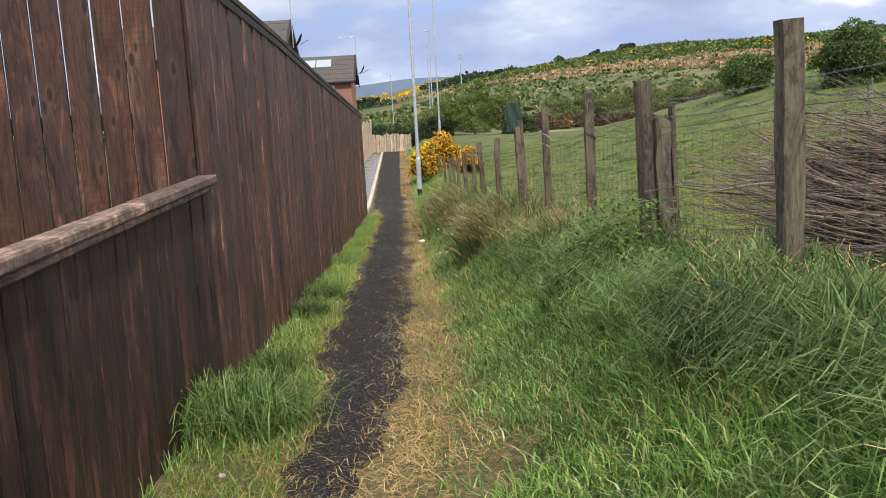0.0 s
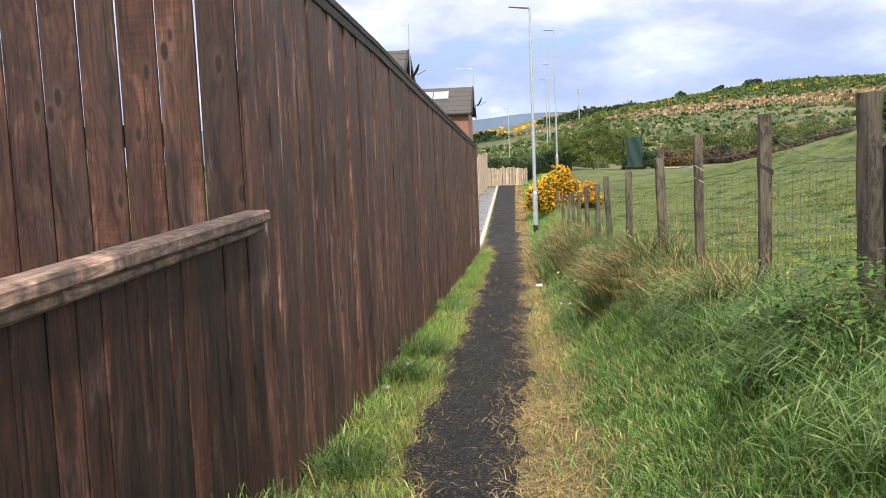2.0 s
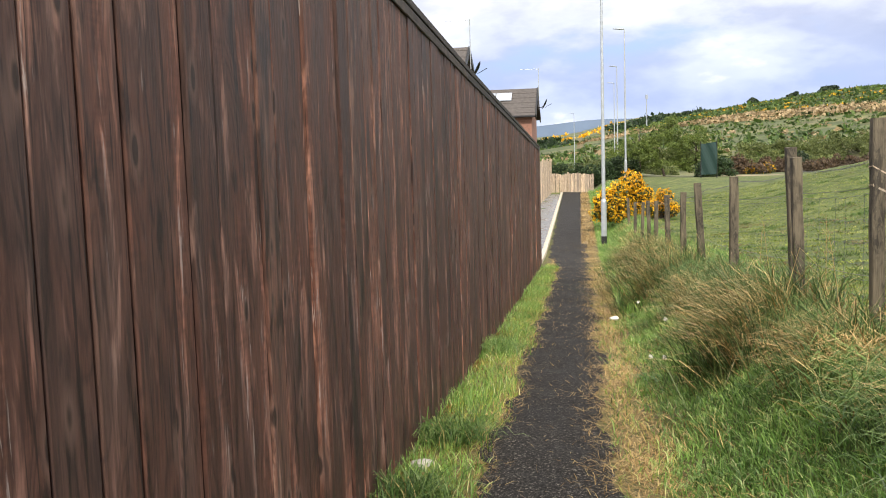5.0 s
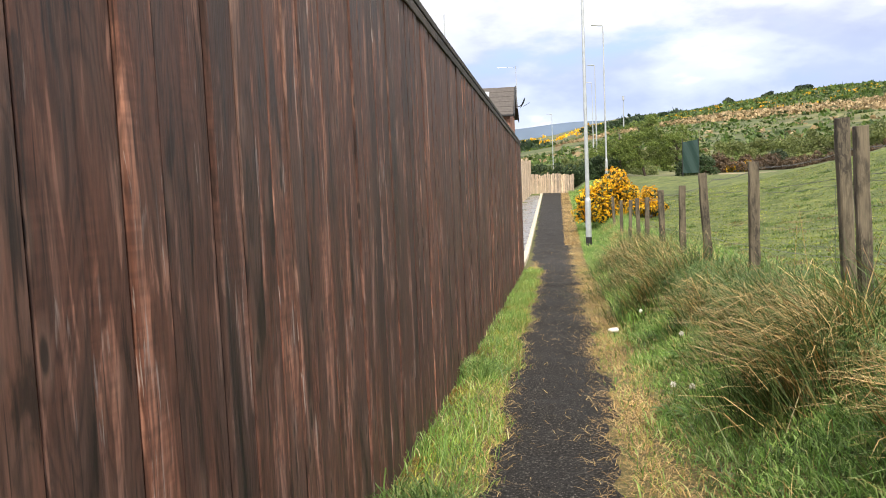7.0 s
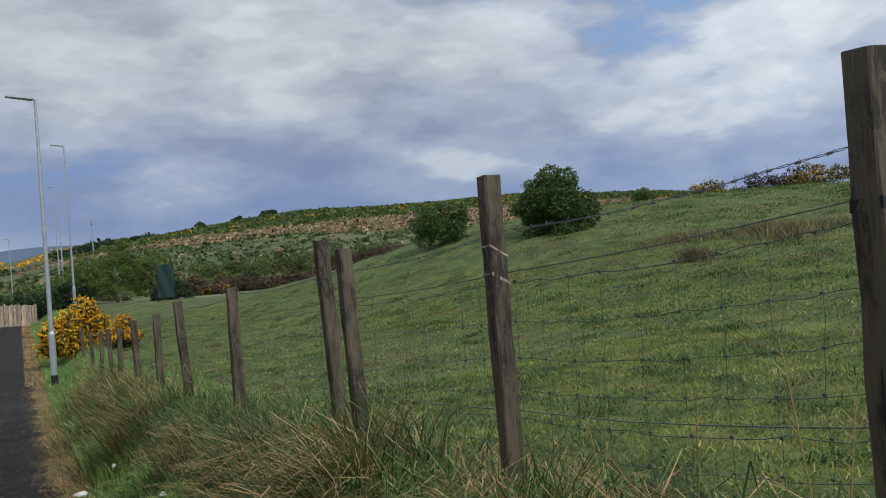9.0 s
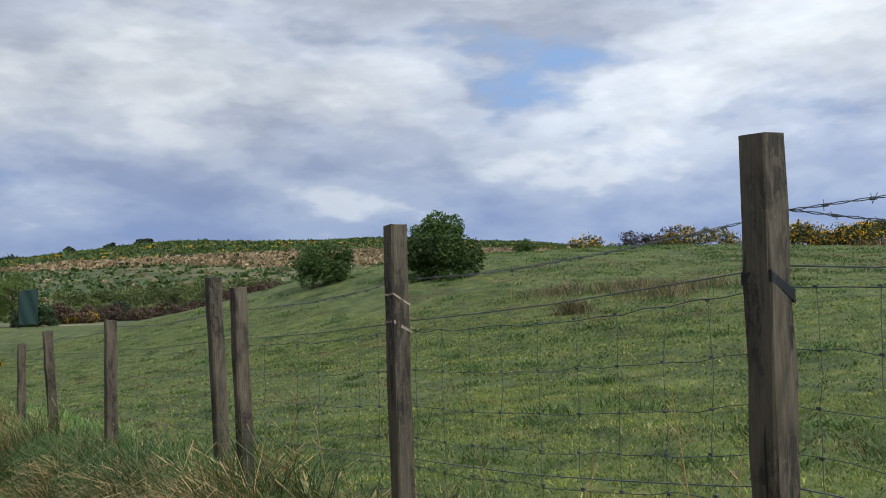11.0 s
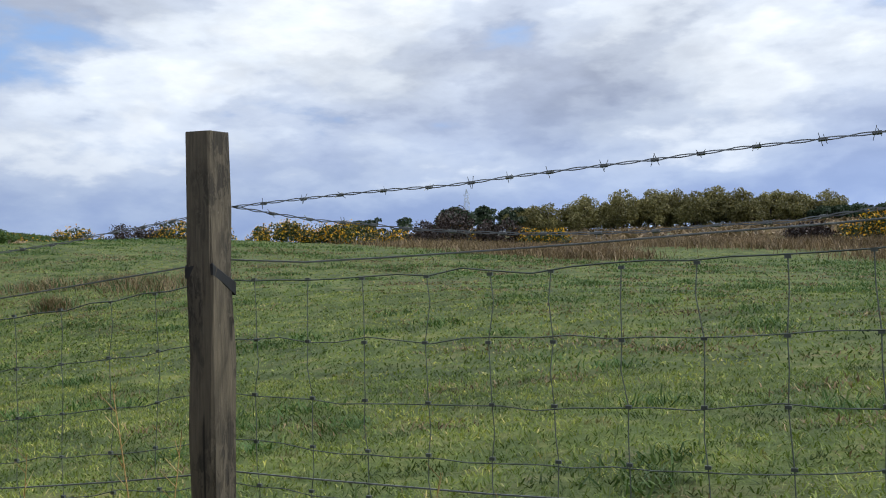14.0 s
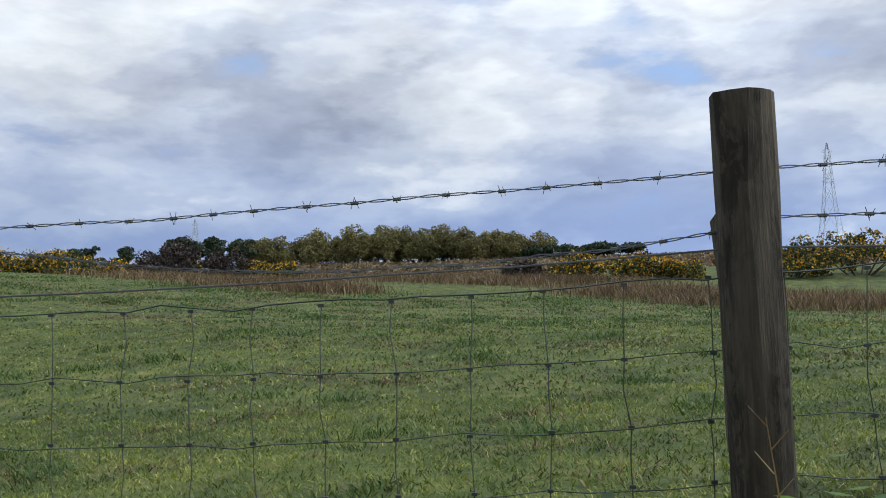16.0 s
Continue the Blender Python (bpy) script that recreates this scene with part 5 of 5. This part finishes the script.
def build_brushwood():
    rng = random.Random(41)
    pile = thing("brushwood_pile", at_land(2.8, 5.85), "heap of cut grey-brown brushwood behind the wire fence", "brushwood")
    base = Vector(pile.location)

    def twig(bm, r):
        x = 2.25 + 1.55 * rng.random()
        y = 6.25 - 0.5 * (x - 2.2) + rng.gauss(0, 0.14)
        h = max(0.02, 0.74 * (1 - ((x - 3.05) / 1.25) ** 2 * 0.75) * rng.random() ** 0.8)
        d = Vector((-1, rng.gauss(0.40, 0.12), rng.gauss(0.10 + 0.25 * h, 0.10))).normalized()
        p = Vector((x + 0.45, y - 0.2, float(land(x, y)) + h - 0.06)) - base
        length = rng.uniform(0.45, 1.05)
        pts = [p]
        for i in range(5):
            d = (d + Vector((rng.gauss(0, 0.07), rng.gauss(0, 0.09), rng.gauss(0.01, 0.09)))).normalized()
            pts.append(pts[-1] + d * length / 5)
        tube(bm, pts, [r, r * 0.92, r * 0.8, r * 0.65, r * 0.45, r * 0.2], 4, False)

    for k in range(290):
        bm = bmesh.new()
        twig(bm, rng.choice((0.006, 0.008, 0.010, 0.013)))
        part("twig", bm, M_TWIG, pile)
    bm = bmesh.new()
    for k in range(1100):
        twig(bm, rng.choice((0.0025, 0.0035, 0.005)))
    tagged(part("twig_mass", bm, M_TWIG, pile), kind="stuff")


def build_weeds():
    rng = random.Random(51)
    # leafy weeds at the foot of the round post
    n = 1900
    x = RNG.normal(1.66, 0.16, n)
    y = RNG.normal(6.75, 0.3, n)
    c = np.stack([x, y, land(x, y) + RNG.uniform(0.08, 0.42, n)], 1)
    a = RNG.normal(size=(n, 3)) * [1, 1, 0.35]
    a /= np.linalg.norm(a, axis=1, keepdims=True)
    b = np.cross(a, [0, 0, 1.0])
    s = RNG.uniform(0.011, 0.027, n)[:, None]
    v = np.stack([c - a * s, c + b * s * 0.55, c + a * s, c - b * s * 0.55], 1).reshape(-1, 3)
    soup("leafy_weeds", v, np.arange(4 * n).reshape(n, 4), L_DOCK, "bright green broad-leaved weeds at the bank top", "weeds")
    # dandelion clocks and rosettes
    for k, (x, y) in enumerate(((0.85, 11.85), (0.77, 12.05), (1.0, 13.4), (0.9, 15.6))):
        d = thing("dandelion", at_land(x, y), "dandelion clock on a stem over a leaf rosette", "flower", "dandelions")
        bm = bmesh.new()
        tube(bm, [(0, 0, 0), (0.01, 0, 0.1), (0.0, 0.01, 0.19)], 0.003, 5)
        part("stem", bm, L_DOCK, d)
        bm = bmesh.new()
        for i in range(40):
            q = Vector((rng.gauss(0, 1), rng.gauss(0, 1), rng.gauss(0, 1))).normalized() * 0.018
            tube(bm, [(0, 0.01, 0.195), tuple(Vector((0, 0.01, 0.195)) + q)], [0.001, 0.004], 3)
        part("seed_head", bm, F_WHITE, d, "white fluffy seed head")
        bm = bmesh.new()
        for i in range(9):
            a = i * 0.7
            w = Vector((-math.sin(a), math.cos(a), 0)) * 0.018
            o = Vector((math.cos(a), math.sin(a), 0))
            p = [o * 0.01, o * 0.08 + w + Vector((0, 0, 0.05)), o * 0.16 + Vector((0, 0, 0.045)), o * 0.08 - w + Vector((0, 0, 0.05))]
            bm.faces.new([bm.verts.new(q) for q in p])
        part("leaf_rosette", bm, L_DOCK, d)
    bm = bmesh.new()
    bmesh.ops.create_icosphere(bm, subdivisions=2, radius=0.042)
    for v in bm.verts:
        v.co = Vector((v.co.x * 1.3, v.co.y * 0.8, v.co.z * 0.55)) * (1 + 0.18 * math.sin(v.co.x * 90) * math.cos(v.co.y * 70))
    ob = part("litter", bm, F_WHITE)
    ob.location = at_land(0.62, 15.4, 0.12)
    tagged(ob, "crumpled white scrap of litter in the grass", "litter")
    for k, (x, y, s) in enumerate(((-0.56, 9.75, 0.05), (-0.6, 8.9, 0.03), (-0.42, 4.95, 0.015), (-0.12, 4.85, 0.015))):
        bm = bmesh.new()
        bmesh.ops.create_icosphere(bm, subdivisions=2, radius=s)
        for v in bm.verts:
            v.co = Vector((v.co.x * 1.3, v.co.y, v.co.z * 0.6)) * (1 + 0.2 * noise.noise(v.co * 40 + Vector((k, 0, 0))))
        ob = part("stone", bm, M_STONE)
        ob.location = at_land(x, y, s * 0.3)
        tagged(ob, "small pale grey stone at the path edge", "stone", "loose stones")


def build_stalks():
    rng = random.Random(61)
    for x, y, h, ly, lx in STALKS:
        ob = thing("dry_stalk", at_land(x, y), "tall pale dry stalk standing at the fence foot", "dry stalk", "dry stalks")
        bm = bmesh.new()
        tube(bm, [(0, 0, -0.05), (lx * 0.3, ly * 0.3, h * 0.4), (lx * 0.7, ly * 0.7, h * 0.75), (lx, ly, h)], [0.0022, 0.0019, 0.0015, 0.0008], 5)
        for k in range(6):
            z = h * (0.62 + 0.07 * k)
            a = rng.random() * 6.28
            tube(bm, [(lx * z / h, ly * z / h, z), (lx * z / h + 0.03 * math.cos(a), ly * z / h + 0.03 * math.sin(a), z + 0.035)], [0.0012, 0.0006], 4)
        part("stem", bm, G_STRAW, ob)


def build_grass():
    # lush bank on the field side of the path
    bankmask = lambda x, y: np.clip(sstep(0.60, 0.98, x + 0.16 * wave(x, y, 3.0, 2)) + 0.06, 0.0, 1)
    x, y = scatter(100000, 0.42, 2.05, 0.8, 16, bankmask)
    blades("bank_grass", x, y, 0.085 + 0.05 * sstep(1.0, 1.6, x) + 0.04 * wave(x, y, 2.2, 5), 0.0034, G_LUSH, "lush green grass on the bank beside the path", "grass", (-0.12, -0.05), 0.5, 0.7)
    x, y = scatter(26000, 0.6, 2.05, 0.8, 16, lambda x, y: np.clip(0.5 + 0.9 * wave(x, y, 2.6, 6), 0, 1) * sstep(0.6, 0.9, x))
    blades("bank_grass", x, y, 0.12 + 0.09 * sstep(1.1, 1.6, x), 0.0028, G_DARK, "darker matted grass on the bank", "grass", (-0.15, -0.1), 0.55, 0.85, arch=0.4)
    x, y = scatter(9000, 0.55, 2.05, 0.8, 16, lambda x, y: np.clip(0.35 + 0.8 * wave(x, y, 3.4, 8), 0, 1))
    blades("dead_grass", x, y, 0.17 + 0 * x, 0.002, G_STRAW, "dead stems matted through the bank grass", "grass", (-0.2, -0.1), 1.1, 0.7)
    x, y = scatter(30000, 0.75, 2.4, 16, 36)
    blades("bank_grass", x, y, 0.2, 0.005, G_LUSH, "lush green grass on the bank further along", "grass", (-0.1, 0), 0.4, 0.5)
    x, y = scatter(22000, 0.75, 3.0, 36, 62)
    blades("bank_grass", x, y, 0.2 + 0 * x, 0.009, G_LUSH, "lush green grass on the far bank", "grass", (-0.1, 0), 0.4, 0.5)
    x, y = scatter(9000, 0.25, 0.85, 33, 61)
    blades("straw_litter", x, y, 0.1 + 0 * x, 0.008, G_STRAW, "flattened pale straw beside the far path", "straw", (0, 0), 2.0, 0.9, z=land(x, y) + 0.012)
    # long drooping grass on the upper bank
    cx, cy = scatter(150, 1.35, 2.0, 1.6, 16)
    k = RNG.integers(0, len(cx), 15000)
    x, y = cx[k] + RNG.normal(0, 0.07, len(k)), cy[k] + RNG.normal(0, 0.08, len(k))
    blades("long_grass", x, y, 0.36 + 0.0 * x, 0.0032, G_DARK, "long drooping dark green grass over the bank top", "grass", (-0.25, -0.08), 0.45, 0.85, arch=0.6)
    kx, ky = scatter(34, 1.5, 2.05, 2.6, 5.4)
    k = RNG.integers(0, len(kx), 4200)
    near = kx[k] + RNG.normal(0, 0.06, len(k)), ky[k] + RNG.normal(0, 0.06, len(k))
    blades("long_grass", near[0], near[1], 0.36 + 0 * near[0], 0.0028, G_DARK, "long arching green grass on the bank", "grass", (-0.3, -0.1), 0.45, 0.95, arch=0.9)
    # pale dead grass at the post feet
    cx = np.array([p[1] for p in POSTS])
    cy = np.array([p[0] for p in POSTS])
    k = RNG.integers(0, len(cx), 5200)
    x, y = cx[k] - 0.08 + RNG.normal(0, 0.16, len(k)), cy[k] + RNG.normal(0, 0.3, len(k))
    blades("dead_grass", x, y, 0.36 + 0 * x, 0.0024, G_STRAW, "pale dead grass stems along the fence foot", "grass", (-0.1, -0.1), 0.5, 0.5, arch=0.2)
    x, y = RNG.normal(1.64, 0.16, 2400), RNG.uniform(9.0, 13.5, 2400)
    blades("dead_grass", x, y, 0.34 + 0.08 * wave(x, y, 2.4, 3), 0.0026, G_STRAW, "pale withered grass massed below the wire fence", "grass", (-0.25, -0.1), 0.5, 0.6, arch=0.3)
    for bx, by, n in ((1.76, 9.55, 170), (1.80, 9.05, 170), (1.74, 8.55, 120)):
        ob = thing("withered_clump", at_land(bx, by), "pale withered grass clump flopped below the wire", "grass clump", "withered clumps")
        x, y = RNG.normal(0, 0.07, n), RNG.normal(0, 0.09, n)
        blades("blade_mass", x, y, np.full(n, 0.27), 0.0024, G_STRAW, "", "", (-0.15, 0.1), 0.45, 0.8, arch=0.9, z=land(bx + x, by + y) - ob.location.z, parent=ob, root=0.02)
    # rush clumps
    for bx, by, n, L, r in ((1.5, 9.9, 500, 0.42, 0.12), (1.40, 11.2, 1500, 0.58, 0.2), (1.42, 12.7, 700, 0.48, 0.15), (1.35, 14.2, 700, 0.42, 0.15), (1.6, 8.6, 300, 0.36, 0.12), (1.25, 16.5, 1200, 0.6, 0.25), (1.3, 19.5, 1200, 0.6, 0.3), (1.3, 23.0, 1000, 0.6, 0.3)):
        ob = thing("rush_clump", at_land(bx, by), "wind-bent clump of green and straw-coloured rushes on the bank", "rushes", "rush clumps")
        x, y = RNG.normal(0, r, n), RNG.normal(0, r, n)
        blades("green_growth", x, y, np.full(n, L), 0.0026, G_RUSH, "", "", (-0.35, -0.1), 0.38, 0.45, z=land(bx + x, by + y) - ob.location.z, parent=ob, root=0.02)
        m = n // 3
        x, y = RNG.normal(0, r * 0.7, m), RNG.normal(0, r * 0.7, m)
        tagged(blades("dry_growth", x, y, np.full(m, L * 1.2), 0.0028, G_STRAW, "", "", (-0.5, -0.15), 0.4, 0.35, arch=0.1, z=land(bx + x, by + y) - ob.location.z, parent=ob, root=0.02), "dead straw-coloured stems")
    # left verge under the boards
    x, y = scatter(30000, -0.67, -0.05, 1.0, 26, lambda x, y: (x < path_left(y) - 0.02 + RNG.normal(0, 0.03, len(x))) * np.clip(0.6 + 0.6 * wave(x, y, 2.8, 7), 0.1, 1))
    blades("verge_grass", x, y, 0.10 + 0.04 * wave(x, y, 2.0, 3), 0.0026, G_LUSH, "short green grass between the board fence and the path", "grass", (0.05, 0), 0.4, 0.5)
    x, y = scatter(26000, -0.6, 0.0, 1.0, 27, lambda x, y: (x < path_left(y) + RNG.normal(0, 0.04, len(x))) * 1.0)
    blades("verge_grass", x, y, 0.06 + 0 * x, 0.0024, G_YELL, "short yellowish grass along the path edge", "grass", (0.08, 0), 0.5, 0.6)
    x, y = scatter(16000, -0.665, -0.56, 5.0, 26, lambda x, y: np.clip(0.7 + wave(x, y, 3.2, 4), 0, 1))
    blades("moss", x, y, 0.022 + 0 * x, 0.004, G_MOSS, "orange-brown moss along the foot of the boards", "moss", (0.1, 0), 0.8, 0.5)
    # tufts against the fence
    for bx, by, n, L, r in ((-0.46, 5.62, 2600, 0.38, 0.12), (-0.5, 6.9, 500, 0.2, 0.09), (-0.5, 9.15, 500, 0.22, 0.08), (-0.48, 10.25, 600, 0.24, 0.09), (-0.52, 13.6, 500, 0.22, 0.1)):
        ob = thing("grass_tuft", at_land(bx, by), "dense dark green grass tuft against the board fence", "grass tuft", "grass tufts")
        x, y = RNG.normal(0, r, n), RNG.normal(0, r, n)
        blades("blade_mass", x, y, np.full(n, L), 0.003, G_DARK, "", "", (0.05, -0.02), 0.35, 0.6, arch=0.5, z=land(bx + x, by + y) - ob.location.z, parent=ob, root=0.01)
        blades("dry_growth", x[:n // 9], y[:n // 9], np.full(n // 9, L * 0.8), 0.002, G_STRAW, "", "", (0.05, -0.02), 0.6, 0.6, z=(land(bx + x, by + y) - ob.location.z)[:n // 9], parent=ob, root=0.01)
    # straw litter either side of the bare path
    d = lambda x, y: np.exp(-((x - path_right(y) - 0.15) / 0.18) ** 2) * (0.7 + 0.6 * wave(x, y, 2.5, 9)) + 0.30 * np.exp(-((x - path_left(y) + 0.02) / 0.08) ** 2) + 0.008
    x, y = scatter(250000, -0.5, 1.05, 1.5, 33, d)
    blades("straw_litter", x, y, 0.07 + 0 * x, 0.0017, G_STRAW, "flattened pale straw littering the path edge", "straw", (0, 0), 2.5, 0.9, z=land(x, y) + 0.012)
    x, y = scatter(5000, 0.3, 0.75, 2, 27, lambda x, y: np.exp(-((x - path_right(y) - 0.2) / 0.15) ** 2))
    blades("edge_grass", x, y, 0.06 + 0 * x, 0.0024, G_YELL, "short yellowish grass at the path edge", "grass", (0, 0), 0.7, 0.6)
    # pasture
    def field(n, x0, x1, y0, y1, L, w, dens=None):
        x, y = scatter(n, x0, x1, y0, y1, dens)
        blades("pasture_grass", x, y, L * np.clip(0.85 + 9 * hummock(x, y), 0.35, 1.7), w, G_FIELD, "grazed green pasture grass", "grass", (0.05, 0), 0.9, 0.8)
    field(90000, 2.05, 7, 5, 16, 0.055, 0.0036)
    field(80000, 7, 15, 0, 28, 0.06, 0.0075)
    field(60000, 2.05, 12, 16, 44, 0.06, 0.008)
    field(60000, 15, 40, -12, 46, 0.065, 0.016)
    # coarse tussocks over the pasture
    cx, cy = scatter(620, 2.8, 36, -8, 42)
    k = RNG.integers(0, len(cx), 62000)
    sp = 0.05 + 0.012 * cx[k]
    x, y = cx[k] + RNG.normal(0, 1, len(k)) * sp, cy[k] + RNG.normal(0, 1, len(k)) * sp
    blades("pasture_tussocks", x, y, 0.10 + 0.0016 * x, 0.0034 + 0.0004 * x, G_TUSS, "darker grass tussocks in the pasture", "grass", (0, 0), 0.85, 0.7)
    cx, cy = scatter(420, 2.6, 32, -4, 32)
    k = RNG.integers(0, len(cx), 40000)
    sp = 0.07 + 0.014 * cx[k]
    x, y = cx[k] + RNG.normal(0, 1, len(k)) * sp, cy[k] + RNG.normal(0, 1, len(k)) * sp * 1.4
    blades("withered_grass", x, y, 0.05 + 0.001 * x, 0.0026 + 0.0004 * x, G_REED, "withered brown grass patches in the pasture", "grass", (0, 0), 0.8, 0.6)
    # rush beds
    def bed(n, x, y, sx, sy, L, label, mat=G_REED, w=0.007):
        px, py = RNG.normal(x, sx, n), RNG.normal(y, sy, n)
        blades("rush_bed", px, py, np.full(n, L), w, mat, label, "rushes", (-0.08, 0), 0.38, 0.35)
    for x, y, sx, sy in ((14.8, 24.2, 0.5, 0.6), (15.9, 22.9, 0.4, 0.5), (17.0, 21.9, 0.5, 0.5), (14.9, 21.4, 0.4, 0.5), (12.4, 21.3, 0.15, 0.2)):
        bed(420, x, y, sx, sy, 0.3, "clump of brown rushes on the pasture")
        bed(300, x, y, sx, sy, 0.3, "clump of green rushes on the pasture", G_RUSH)
    for x, y, sx, sy, n in ((36, 19.5, 1.4, 1.6, 5000), (34, 16.5, 0.9, 0.9, 2500), (44, 8.0, 1.2, 2.6, 5000), (38, 4.0, 1.2, 1.8, 5000), (34, 0.5, 1.2, 1.8, 6000), (31, -3.0, 1.2, 1.8, 5000), (28, -6.5, 1.2, 1.5, 3500), (42, 27, 2, 2, 2500), (46, 12.5, 1.5, 2.4, 4000), (48, 17.0, 1.5, 2.0, 3500), (47, 22.0, 1.2, 2.4, 3000)):
        bed(n, x, y, sx, sy, 0.48, "bed of dead brown rushes at the pasture edge", w=0.014)


build_kerbs()
build_timber_fence()
build_field_fence()
build_wires()
build_post_extras()
build_house("house", -2.35, 55, 5.35, 3.85, 8.0, 5.2, 2, "red brick house with a tiled roof and black verges")
build_house("house", -4.45, 40, 5.95, 4.5, 7.0, 5.0, 0, "red brick house with a dark tiled roof near the path")
build_far_fence()
build_far_things()
build_bushes()
build_hillside()
build_brushwood()
build_weeds()
build_stalks()
build_grass()
